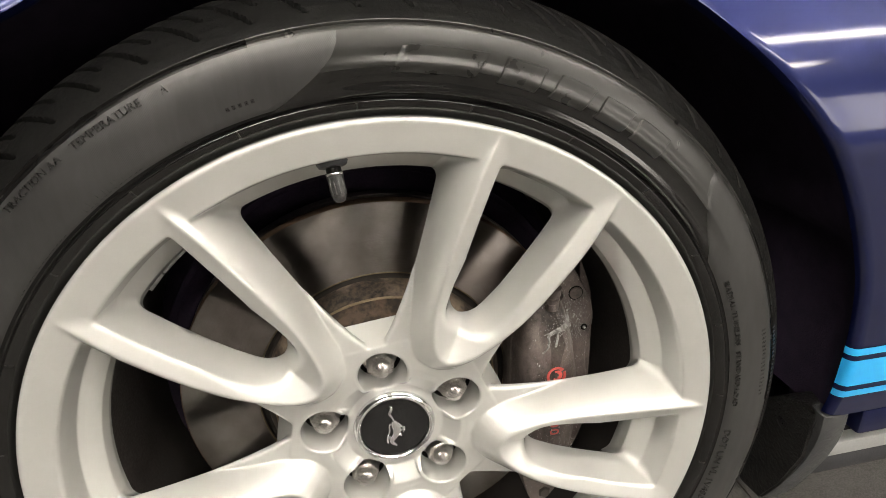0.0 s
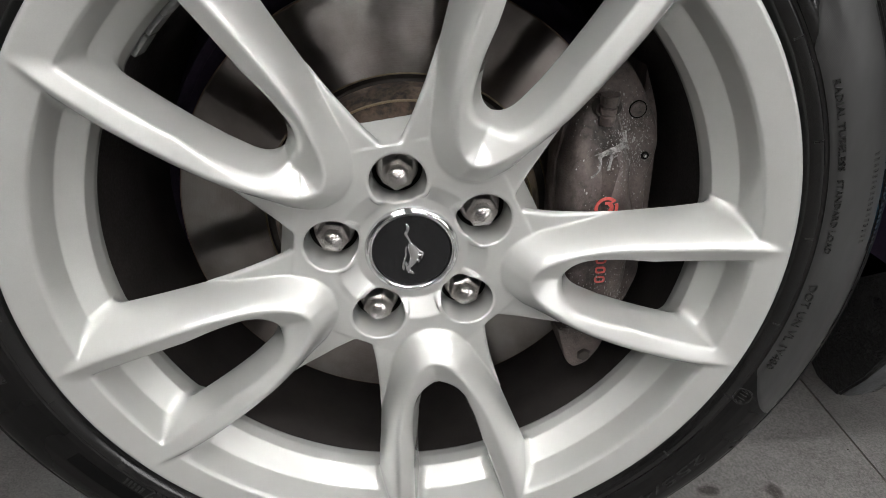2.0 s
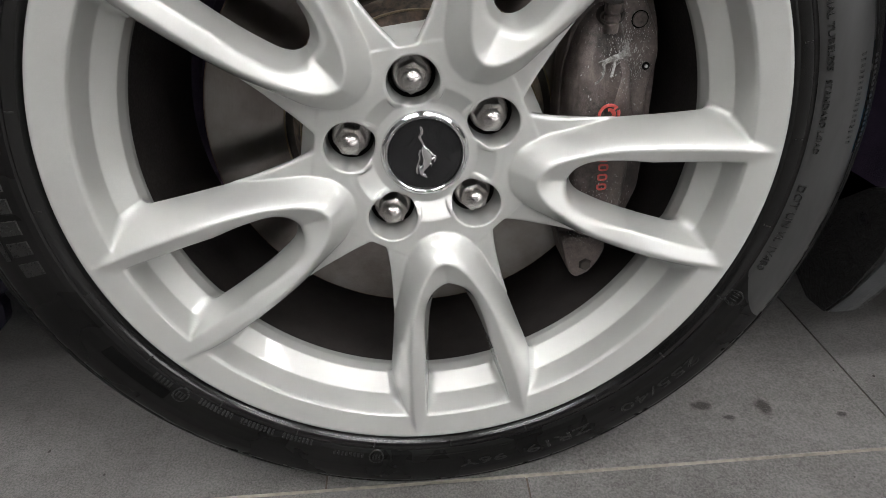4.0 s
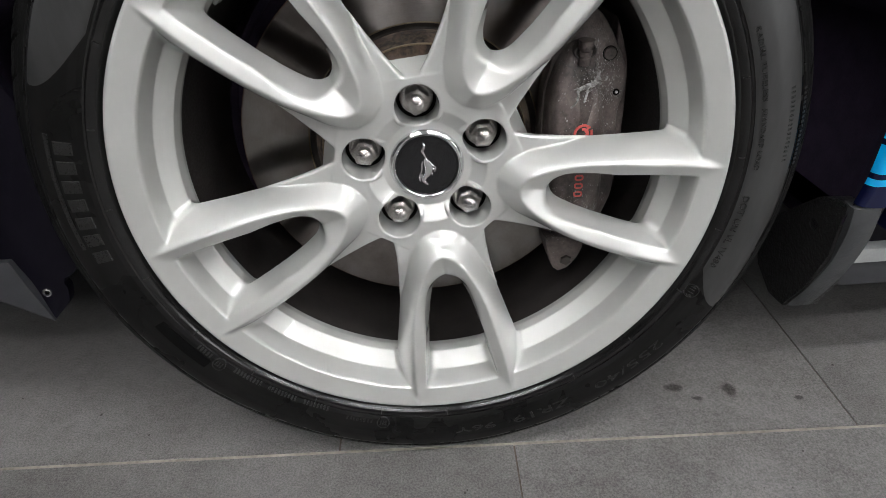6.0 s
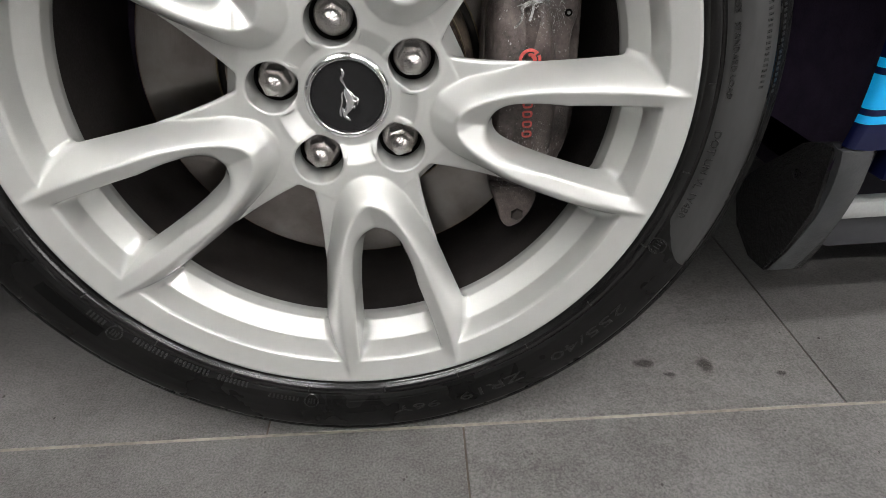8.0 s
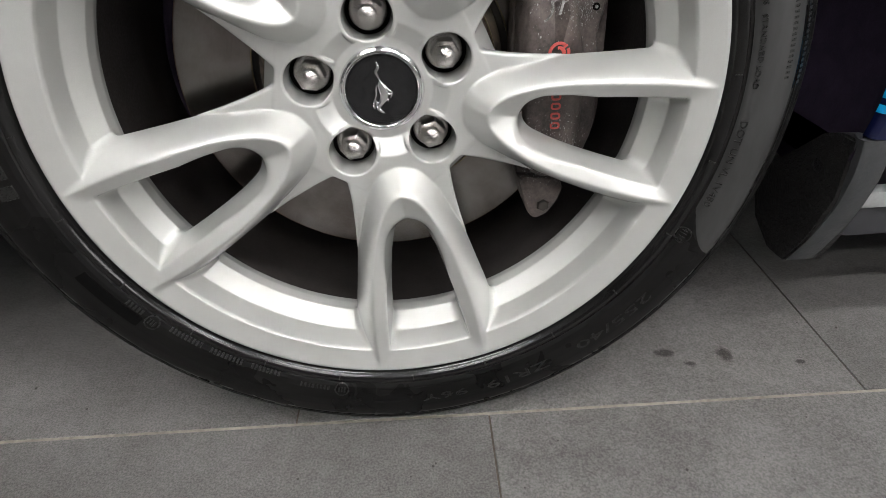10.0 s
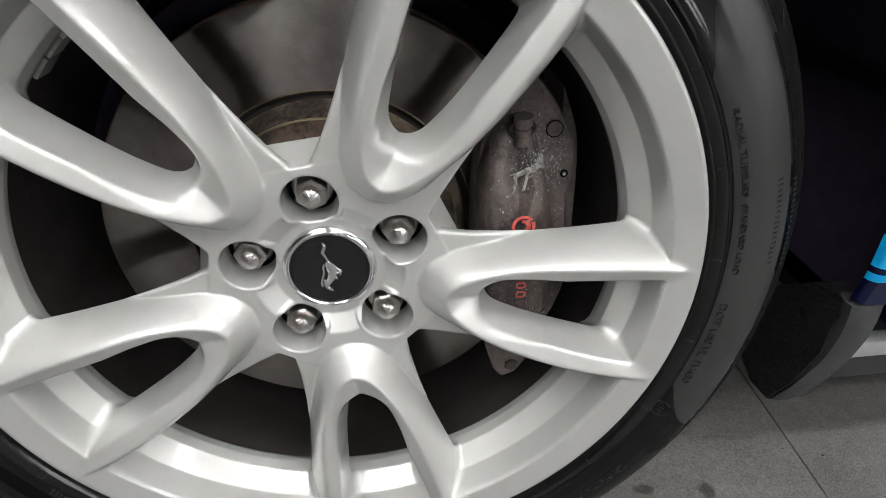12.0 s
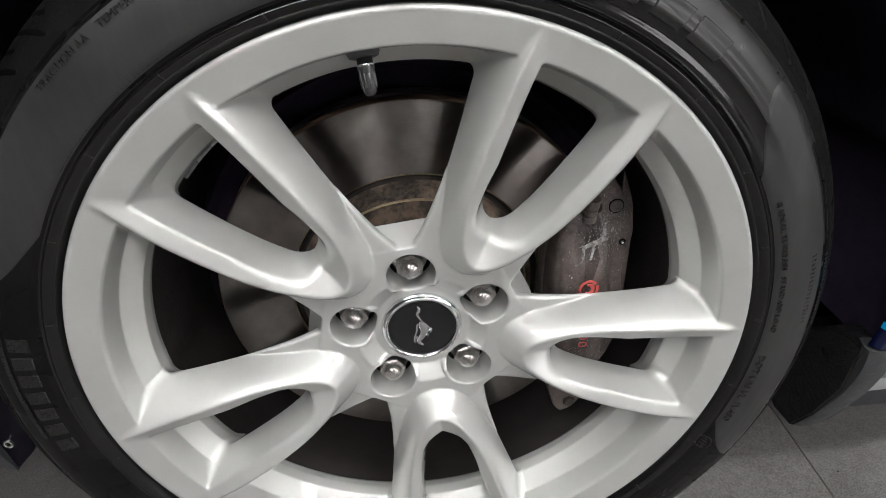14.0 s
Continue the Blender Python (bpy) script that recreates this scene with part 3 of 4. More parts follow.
for k in range(10):
    b = 2 * math.pi * k / 10
    box(-.0006 + .0046 * math.sin(b), .0006 + .0046 * math.sin(b), -.0220, -.0135, -.0006 + .0046 * math.cos(b), .0006 + .0046 * math.cos(b), .0003, bm=rib)
part("knurling", rib, VALVECAP, valve)
valve.matrix_local = look((.2357 * math.sin(a), -.0017, .2357 * math.cos(a)), (.3112 * math.sin(a), .0268, .3112 * math.cos(a))) @ pose(0, 0, 0, -90, 0, 0)

# stick-on balance weights inside the barrel
for wa in (-47.1, -42.6, -38.4):
    t_ = radians(wa)
    ob = part("balance_weight", box(-.0079, .0079, -.009, .009, -.0016, .0016, .0008), WEIGHT, wheel, "pale grey adhesive balance weight")
    ob.matrix_local = pose(.2178 * math.sin(t_), .0455, .2178 * math.cos(t_), 0, wa, 0)

# ---- tyre ----
TYRE_R = 0.3445
SIDE = [(.2590, .004), (.2618, -.0085), (.2650, -.0150), (.2688, -.0205), (.2718, -.0226), (.2736, -.0228), (.2744, -.0224), (.2752, -.0212), (.2775, -.0228), (.2800, -.0244), (.2860, -.0255), (.2960, -.0258), (.3050, -.0248), (.3120, -.0230),
        (.3165, -.0212), (.3178, -.0190), (.3192, -.0195), (.3235, -.0165), (.3290, -.0115), (.3335, -.0055), (.3375, .0015), (.3405, .0090), (.3425, .0170), (.3435, .0230)]
side_r, side_y = np.array([p[0] for p in SIDE[3:]]), np.array([p[1] for p in SIDE[3:]])


def sidewall(r):
    return float(np.interp(r, side_r, side_y))


TREAD_W = [.030, .060, .062, .070, .072, .108, .110, .119, .121, .155, .157, .165, .167, .195, .205]
n_seg = 1584
dense = []
for (r0, y0), (r1, y1) in zip(SIDE, SIDE[1:]):
    steps = 8 if r0 > 0.318 else 9 if .274 < r0 < .304 else 2
    for k in range(steps):
        dense.append((r0 + (r1 - r0) * k / steps, y0 + (y1 - y0) * k / steps))
dense.append(SIDE[-1])
for i, y in enumerate(TREAD_W):
    groove = i in (2, 3, 6, 7, 10, 11)
    dense.append((TYRE_R - (.006 if groove else 0) - 0.0015 * abs((y - .115) / .09), y))
dense += [(.341, .216), (.336, .226), (.325, .238), (.31, .246), (.295, .248), (.275, .242), (.262, .230), (.25, .22)]
prof = np.array(dense)
th = np.arange(n_seg) * 2 * math.pi / n_seg
rad_g = np.repeat(prof[:, :1], n_seg, 1)
y_g = np.repeat(prof[:, 1:], n_seg, 1)
# shoulder slots, slanted, widening towards the tread
arc = np.cumsum(np.r_[0, np.hypot(*np.diff(prof, axis=0).T)])
start = arc[np.argmax(prof[:, 0] > 0.3255)]
along = np.clip((arc - start), 0, 1)[:, None]
slot_n = 66
phase_t = (th[None, :] * slot_n / (2 * math.pi) + along * 26) % 1.0
def groove(centre, half):
    off = np.abs((phase_t - centre + 0.5) % 1.0 - 0.5)
    return np.clip((half - off) / 0.02, 0, 1)


depth = groove(0.05, 0.055) * (prof[:, :1] > 0.325) * (prof[:, 1:] < 0.06) * np.clip(along / 0.003, 0, 1)
second = groove(0.55, 0.050) * (along > 0.014) * (prof[:, 1:] < 0.06) * np.clip((along - 0.014) / 0.003, 0, 1)
rad_g = rad_g - np.maximum(depth, second) * np.minimum(0.0065, along * 1.1 + 0.0010)
# ridges beside the product mark, shaped only to catch the lamps as bright streaks
def ridge(r, deg):
    """Height of the streak-catching ridges at a radius and an angle."""
    deg = (deg + 180) % 360 - 180
    fade = np.clip((deg + 6) / 8, 0, 1) * np.clip((62 - deg) / 8, 0, 1)
    out = 0
    for rc, wide, amp in ((.2795, .0065, .0021), (.2945, .0070, .0015)):
        u = r - rc
        out = out + amp * fade * (0.5 + 0.5 * np.cos(math.pi * np.clip(np.where(u < 0, u / .004, u / wide), -1, 1)))
    return out


y_g = y_g - ridge(prof[:, :1], np.degrees(th)[None, :])
verts = np.stack([rad_g * np.sin(th), y_g, rad_g * np.cos(th)], -1)
# weight of the car flattens and bulges the foot of the tyre
low = -HUB_Z + 0.0004
bulge = np.clip((-verts[..., 2] - 0.24) / 0.1, 0, 1) ** 2
verts[..., 1] -= bulge * np.where(verts[..., 1] < 0.03, 0.004, 0) * np.clip((rad_g - .27) / .03, 0, 1)
verts[..., 2] = np.maximum(verts[..., 2], low)
m_, n_ = rad_g.shape
idx = np.arange(m_ * n_).reshape(m_, n_)
faces = np.stack([idx[:-1], idx[1:], np.roll(idx, -1, 1)[1:], np.roll(idx, -1, 1)[:-1]], -1).reshape(-1, 4)
me = bpy.data.meshes.new("tyre")
me.from_pydata(verts.reshape(-1, 3).tolist(), [], faces.tolist())
for m in (RUBBER, TREAD, GLOSSRUBBER, PADRUBBER):
    me.materials.append(m)
mat_ix = np.repeat((prof[:-1, 0] > 0.3195).astype(int), n_seg).reshape(-1, n_seg)
# shinier copy on the rim guard and where the lamps' reflection falls
glossier = (mat_ix == 0) & (((prof[:-1, :1] > 0.2768) & ((np.degrees(th) + 12) % 360 < 72)[None, :]) | (prof[:-1, :1] < 0.2765))
# lamp light on the outer sidewall is painted as a paler rubber
lit_zone = glossier & (prof[:-1, :1] > 0.2935)
mat_ix = np.where(lit_zone, 3, np.where(glossier, 2, mat_ix)).ravel()
me.polygons.foreach_set("material_index", mat_ix.tolist())
me.polygons.foreach_set("use_smooth", [True] * len(me.polygons))
me.set_sharp_from_angle(angle=radians(40))
me.update()
tyre = new("tyre", me)
tyre.parent = wheel
tyre["label"] = "black low-profile tyre with glossy dressed sidewall"


def on_side(r, deg, out=0.0):
    a = radians(deg)
    z = r * math.cos(a)
    y = sidewall(r) - out - float(ridge(r, deg))
    b = max(0.0, min(1.0, (-z - 0.24) / 0.1)) ** 2
    y -= b * 0.004 * max(0.0, min(1.0, (r - .27) / .03))
    return (r * math.sin(a), y, z)


def side_panel(a0, a1, r0, r1, ends):
    """A raised matt field of the sidewall between two angles; its ends curve by the given degrees."""
    bm = bmesh.new()
    nr, na = 14, int(abs(a1 - a0) / 0.6)
    grid = []
    for j in range(nr + 1):
        f = j / nr
        r = r0 + (r1 - r0) * f
        lo = a0 + ends[0] * (1 - f) ** 2.2
        hi = a1 - ends[1] * (1 - f) ** 2.2
        rim_ = 0.00045 if 0 < j < nr else -0.0002
        grid.append([bm.verts.new(on_side(r, lo + (hi - lo) * i / na, rim_ if 0 < i < na else -0.0002)) for i in range(na + 1)])
    for a, b in zip(grid, grid[1:]):
        for i in range(na):
            bm.faces.new((a[i], a[i + 1], b[i + 1], b[i]))
    bmesh.ops.recalc_face_normals(bm, faces=bm.faces)
    return bm


part("sidewall_panel", side_panel(-71.5, -2.5, .2775, .3160, (11, 9)), DRYRUBBER, tyre, "matt grey ribbed sidewall field")
part("sidewall_panel", side_panel(49.0, 119.0, .2765, .3160, (12, 7)), DRYRUBBER, tyre, "matt grey ribbed sidewall field")


def arc_text(words, r, a0, a1, height, out=0.0014, material=None, squeeze=1.0):
    """Raised writing along the sidewall, tops outwards, from angle a0 to a1."""
    cu = bpy.data.curves.new("lettering", "FONT")
    cu.body, cu.size, cu.resolution_u, cu.extrude = words, 1.0, 2, 0.0
    tmp = new("lettering", cu)
    bpy.context.view_layer.update()
    me = bpy.data.meshes.new_from_object(tmp.evaluated_get(bpy.context.evaluated_depsgraph_get()))
    bpy.data.objects.remove(tmp)
    bm = bmesh.new()
    bm.from_mesh(me)
    bpy.data.meshes.remove(me)
    bmesh.ops.subdivide_edges(bm, edges=[e for e in bm.edges if e.calc_length() > 0.25], cuts=1)
    ext = bmesh.ops.extrude_face_region(bm, geom=list(bm.faces))
    top = {g for g in ext["geom"] if isinstance(g, bmesh.types.BMVert)}
    wide = max(vv.co.x for vv in bm.verts)
    for vv in bm.verts:
        rr_ = r + vv.co.y * height / 0.72
        vv.co = on_side(rr_, a0 + (a1 - a0) * vv.co.x / wide, out if vv in top else -0.0004)
    bmesh.ops.recalc_face_normals(bm, faces=bm.faces)
    return part("lettering", bm, material or LETTER, tyre, smooth=False)


def arc_bar(r0, r1, a0, a1, out=0.0006, lean=0.0, material=None, name="raised_bar"):
    bm = bmesh.new()
    na = max(2, int(abs(a1 - a0) / 0.8))
    top = [[bm.verts.new(on_side(r, a0 + (a1 - a0) * i / na + lean * k, out)) for i in range(na + 1)] for k, r in enumerate((r0, r1))]
    low_ = [[bm.verts.new(on_side(r, a0 + (a1 - a0) * i / na + lean * k, -.0004)) for i in range(na + 1)] for k, r in enumerate((r0, r1))]
    for i in range(na):
        bm.faces.new((top[0][i], top[0][i + 1], top[1][i + 1], top[1][i]))
        for k in (0, 1):
            bm.faces.new((top[k][i], top[k][i + 1], low_[k][i + 1], low_[k][i]))
    for i in (0, na):
        bm.faces.new((top[0][i], top[1][i], low_[1][i], low_[0][i]))
    bmesh.ops.recalc_face_normals(bm, faces=bm.faces)
    return part(name, bm, material or LETTER, tyre, smooth=False)


def arc_pad(r0, r1, a0, a1, out, lean=0.0, material=None):
    """A mark's plain raised pad with rounded edges."""
    bm = bmesh.new()
    us = (0, .05, .1, .18, .26, .34, .42, .5, .58, .66, .74, .82, .9, .95, 1)
    grid = []
    for w in us:
        row = []
        for u in us:
            edge = min(min(u, 1 - u) / .05, min(w, 1 - w) / .05, 1)
            r = r0 + (r1 - r0) * w
            x, y, z = on_side(r, a0 + (a1 - a0) * u + lean * w, 0)
            row.append(bm.verts.new((x, y - out if edge >= 1 else y + .0006, z)))
        grid.append(row)
    for p, q in zip(grid, grid[1:]):
        for k in range(len(us) - 1):
            bm.faces.new((p[k], p[k + 1], q[k + 1], q[k]))
    bmesh.ops.recalc_face_normals(bm, faces=bm.faces)
    return part("raised_bar", bm, material or RUBBER, tyre)


arc_text("TRACTION AA", .3085, -42.6, -34.2, .0045)
arc_text("TEMPERATURE", .3085, -32.6, -24.0, .0045)
arc_text("A", .3085, -21.6, -20.9, .0045)
arc_text("RADIAL TUBELESS", .2815, 65.4, 78.2, .0041)
arc_text("STANDARD LOAD", .2815, 79.4, 90.6, .0041)
arc_text("DOT UN VL 1V480", .2800, 95.6, 111.0, .0058)
arc_text("4119", .2780, 116.0, 118.6, .0052)
arc_text("255/40", .2915, 129.5, 146.0, .0095, .0007)
arc_text("ZR19", .2915, 152.0, 164.5, .0095, .0007)
arc_text("96Y", .2915, 168.2, 177.0, .0075, .0007)
# maker's and product marks: plain raised bars in their places
for a0, a1, lean in ((2.6, 13.0, 1.4), (15.4, 20.8, .9), (22.4, 27.6, .9), (29.2, 34.0, .6), (35.2, 40.6, .3)):
    arc_pad(.2895, .3065, a0, a1, .0011, lean, PADRUBBER)
for k in range(7):
    a0 = -101.0 + k * 3.3
    arc_pad(.2850, .3000, a0, a0 + 2.3, .0010, 0, LETTER)
arc_bar(.3025, .3060, -98.0, -78.0, .0009)


def arc_ring(r, deg, radius, wide=.0007, out=.0006):
    """A small moulded circle on the sidewall."""
    bm = bmesh.new()
    rows_ = []
    for k in range(28):
        t_ = 2 * math.pi * k / 28
        row = []
        for rad_, o in ((radius - wide, -.0003), (radius - wide * .5, out), (radius + wide * .5, out), (radius + wide, -.0003)):
            row.append(bm.verts.new(on_side(r + rad_ * math.cos(t_), deg + math.degrees(rad_ * math.sin(t_) / r), o)))
        rows_.append(row)
    for p_, q_ in zip(rows_, rows_[1:] + rows_[:1]):
        for i in range(3):
            bm.faces.new((p_[i], p_[i + 1], q_[i + 1], q_[i]))
    bmesh.ops.recalc_face_normals(bm, faces=bm.faces)
    return part("moulded_ring", bm, LETTER, tyre)


for r, deg, size in ((.2822, -129.9, .0062), (.2835, -167.3, .0064), (.2810, 117.3, .0068)):
    arc_ring(r, deg, size)
for r, deg in ((.2822, -129.9), (.2835, -167.3)):
    for k in (-1, 0, 1):
        arc_bar(r - .0026, r + .0026, deg + k * .55 - .16, deg + k * .55 + .16, .0005)
# smooth moulded fields
arc_pad(.2828, .2945, -128.6, -115.6, .0007, 0, SLOT)
arc_pad(.2815, .2895, -194.0, -173.8, .0008, 0, RUBBER)
# unread small print: bars
for a0, a1, r in ((77.0, 90.4, .3050), (78.0, 91.2, .3190), (-51.0, -40.0, .2795), (-37.0, -27.5, .2800), (-24.0, -17.0, .2802), (-127.6, -123.6, .2775), (-139.5, -132.4, .2762), (-147.6, -140.6, .2762), (-155.0, -148.6, .2762), (-164.9, -158.6, .2808), (-16.5, -12.2, .2862)):
    for k in range(int(abs(a1 - a0) / 0.75)):
        arc_bar(r, r + (.0042 if r < .31 else .003), a0 + k * .75, a0 + k * .75 + .4, .00045)
# scuffed mould flash along the shoulder, and nubs on its groove
rng = random.Random(11)
for k in range(26):
    a0 = rng.uniform(-160, -112) if k < 18 else rng.uniform(112, 160)
    r = rng.uniform(.3135, .3185)
    arc_bar(r, r + rng.uniform(.0004, .0012), a0, a0 + rng.uniform(.5, 2.6), .0007, rng.uniform(-.3, .3), DRYRUBBER, "mould_flash")
for deg in (-73.0, -60.5, -44.0, 40.0, 66.0, 74.2, 84.0, 97.0):
    arc_bar(.3168, .3196, deg, deg + .45, .0010, 0, TREAD, "mould_nub")
# radial ticks on the rim guard
for k in range(24):
    arc_bar(.2690, .2735, k * 15 + 13.3, k * 15 + 13.55, .0006, name="mould_tick")

# ---- brake, seen between the spokes ----
disc = tagged(empty("brake_disc", WHEEL_POSE), "worn brushed-steel brake disc with rusty hat", "brake disc")
part("friction_ring", lathe([(.1128, .0806), (.1140, .0790), (.1752, .0790), (.1766, .0798), (.1772, .0815), (.1772, .0885), (.1128, .0885)], 192, True), DISC, disc, "turned steel friction face")
part("friction_ring", lathe([(.1128, .0985), (.1772, .0985), (.1772, .110), (.1128, .110)], 128, True), DISC, disc)
part("edge_band", lathe([(.1766, .0792), (.1776, .0806), (.1776, .0892), (.1768, .0892)], 160, True), RUST, disc, "brown rusted edge")
vane = bmesh.new()
for k in range(48):
    a = 2 * math.pi * k / 48
    mat_v = Matrix.Translation((.148 * math.sin(a), .0935, .148 * math.cos(a))) @ Matrix.Rotation(a, 4, "Y") @ Matrix.Diagonal((.005, .010, .05, 1))
    bmesh.ops.create_cube(vane, size=1.0, matrix=mat_v)
part("cooling_vanes", vane, DARKMETAL, disc)
part("inner_edge", lathe([(.1124, .0800), (.1128, .0787), (.1134, .0786), (.1138, .0791), (.1126, .0806)], 160, True), GILT, disc, "thin bright inner edge")
part("hat_groove", lathe([(.1128, .0806), (.1125, .0850), (.1080, .0855), (.1062, .0830)], 128), DARKMETAL, disc)
part("hat_wall", lathe([(.1064, .0840), (.1060, .0790), (.1050, .0730), (.1010, .0660), (.0985, .0625)], 128), HATWALL, disc, "pale stained rusty hat wall")
part("hat_lip", lathe([(.0988, .0630), (.0985, .0610), (.0980, .0606), (.0974, .0608), (.0970, .0622)], 128), GILT, disc, "thin bright hat rim")
part("hat_face", lathe([(.0974, .0616), (.0850, .0600), (.070, .0560), (0, .0560)], 128), HATFACE, disc, "dark speckled rusty hat face")
part("hat_back", lathe([(.1064, .0840), (.1128, .0885), (0, .0885)], 64), DARKMETAL, disc)

shield = tagged(empty("dust_shield", WHEEL_POSE), "dark sheet-metal brake dust shield", "dust shield")
part("plate", lathe([(.05, .128), (.19, .128), (.19, .131), (.05, .131)], 96, True), LINER, shield)
part("rolled_edge", lathe([(.1902, .128), (.1945, .1235), (.1968, .1225), (.1975, .1240), (.1960, .130), (.1902, .131)], 96, True), LINER, shield)

caliper = tagged(empty("brake_caliper", WHEEL_POSE), "dusty brown-grey brake caliper with red print", "brake caliper")


def face_y(x, z):
    """Front of the caliper's bulge: flat below, falling back towards the top and the outer flange."""
    return 0.0245 + 0.42 * max(0.0, z - 0.050) + 0.75 * max(0.0, x - 0.152) + 0.25 * max(0.0, -0.070 - z)


def loft(outline, layers, ymod=None, bm=None):
    """Rings of one outline, drawn in by each layer's inset, from front to back."""
    bm = bm or bmesh.new()
    pts = np.array(outline)
    d = np.roll(pts, -1, 0) - np.roll(pts, 1, 0)
    d /= np.linalg.norm(d, axis=1)[:, None]
    area = (pts[:, 0] * np.roll(pts[:, 1], -1) - np.roll(pts[:, 0], -1) * pts[:, 1]).sum()
    nrm = np.stack([-d[:, 1], d[:, 0]], 1) * (1 if area > 0 else -1)
    rings = []
    for inset, y in layers:
        p = pts + nrm * inset
        rings.append([bm.verts.new((x, y + (ymod(x, z) if ymod else 0), z)) for x, z in p])
    n = len(pts)
    for a, b in zip(rings, rings[1:]):
        for k in range(n):
            bm.faces.new((a[k], a[(k + 1) % n], b[(k + 1) % n], b[k]))
    mid = bm.verts.new((pts[:, 0].mean(), layers[0][1] + (ymod(*pts.mean(0)) if ymod else 0), pts[:, 1].mean()))
    for k in range(n):
        bm.faces.new((rings[0][k], rings[0][(k + 1) % n], mid))
    bm.faces.new(rings[-1])
    bmesh.ops.recalc_face_normals(bm, faces=bm.faces)
    return bm


outline = smooth_line([(.132, .112), (.150, .126), (.160, .119), (.172, .100), (.185, .074), (.1880, .057), (.186, .044), (.1815, .034), (.1825, .010), (.1850, -.020), (.185, -.055), (.176, -.080), (.160, -.104), (.152, -.118), (.128, -.120), (.1165, -.098), (.110, -.060), (.1085, .0), (.110, .052), (.117, .085), (.132, .112)], 90, 1)[:-1]
part("body", loft(outline, [(.004, .0495), (.0012, .0503), (.0, .0520), (.0, .070)]), CALIPER, caliper, "fleck-spattered brown-grey caliper flange")
part("bridge", prism([tuple(p) for p in smooth_line([(.178, .112), (.192, .074), (.193, .03), (.192, -.05), (.182, -.085), (.1785, -.06), (.1785, .09), (.178, .112)], 40, 2)[:-1]], .064, .125, .003), CALIPER, caliper)
bulge_line = smooth_line([(.1120, .050), (.1180, .078), (.1270, .096), (.1400, .104), (.1510, .098), (.1580, .080), (.1630, .055), (.1685, .028), (.1735, .006), (.1735, -.050), (.1640, -.080), (.1450, -.098), (.1260, -.092), (.1150, -.062), (.1110, .0), (.1120, .050)], 84, 2)[:-1]
part("face", loft(bulge_line, [(.0130, 0), (.0090, .0002), (.0060, .0014), (.0030, .0050), (.0010, .012), (.0, .022), (.0, .034)], face_y), CALIPER, caliper, "smooth bulging brown-grey caliper face")
# bleed screw in its sunk collar, plug, pin
part("bleed_collar", loft([(.1430 + .0105 * math.cos(t_), .0900 + .0075 * math.sin(t_)) for t_ in np.linspace(0, 2 * math.pi, 29)[:-1]], [(.0035, .0420), (.0028, .0375), (.0012, .0366), (.0, .0385), (.0, .052)]), DARKMETAL, caliper)
bleed = lathe([(0, -.016), (.0052, -.016), (.0056, -.0148), (.0056, -.0095), (.0050, -.0088), (.0050, -.0078), (.0060, -.0070), (.0060, -.0035), (.0052, -.0028), (.0052, -.0015), (.0066, -.0008), (.0066, .006), (0, .006)], 24)
ob = part("bleed_screw", bleed, CALIPER, caliper, "stepped brown bleed screw")
ob.matrix_local = pose(.1430, .0360, .0945, 98, 0, 0)
part("plug", lathe([(0, .0480), (.0050, .0480), (.0057, .0487), (.0057, .053), (0, .053)], 28, centre=(.1690, 0, .0845)), CALIPER, caliper, "round flush plug")
part("plug_groove", lathe([(.0057, .0490), (.0066, .0490), (.0066, .052), (.0057, .052)], 28, True, centre=(.1690, 0, .0845)), SLOT, caliper)
part("pin", lathe([(0, .0474), (.0011, .0474), (.0017, .0482), (.0017, .053), (0, .053)], 14, centre=(.1782, 0, .0490)), CHROME, caliper, "bright pin end")
part("pin_ring", lathe([(.0017, .0490), (.0031, .0490), (.0031, .052), (.0017, .052)], 16, True, centre=(.1782, 0, .0490)), SLOT, caliper)
# lower mounting ear
part("ear", loft(smooth_line([(.116, -.094), (.154, -.096), (.1585, -.108), (.1530, -.122), (.1440, -.134), (.1320, -.139), (.1255, -.131), (.1200, -.112), (.116, -.094)], 40, 1)[:-1], [(.004, .0375), (.001, .039), (.0, .042), (.0, .085)]), CALIPER, caliper)
part("ear_bolt", lathe([(0, .0350), (.005, .0350), (.0062, .0365), (.0062, .042), (0, .042)], 6, centre=(.1400, 0, -.1235)), DARKMETAL, caliper)


def drape(lines, thick):
    """Strokes laid on the caliper's face."""
    bm = strokes(lines, 0, thick)
    for vv in bm.verts:
        vv.co.y += face_y(vv.co.x, vv.co.z) + .0001
    return bm


ring_pts = lambda r, a0, a1, w=.0013: [(.1437 + r * math.sin(radians(a)), .0195 + r * math.cos(radians(a)), w) for a in np.linspace(a0, a1, 22)]
part("red_mark", drape([ring_pts(.0078, 62, 395), ring_pts(.0042, -20, 225, .0012), [(.1450, .0230, .0011), (.1478, .0195, .0012), (.1450, .0165, .0011)], [(.1455, .0225, .0009), (.1500, .0258, .0009)]], .0004), RED, caliper, "red printed ring mark")
letters = []
for z in (.002, -.006, -.014, -.022, -.0305, -.039):
    letters.append([(.1400, z, .0009), (.1468, z, .0009), (.1468, z - .0044, .0009), (.1400, z - .0044, .0009), (.1400, z, .0009)])
part("red_bars", drape(letters, .0004), RED, caliper, "red printed bars")
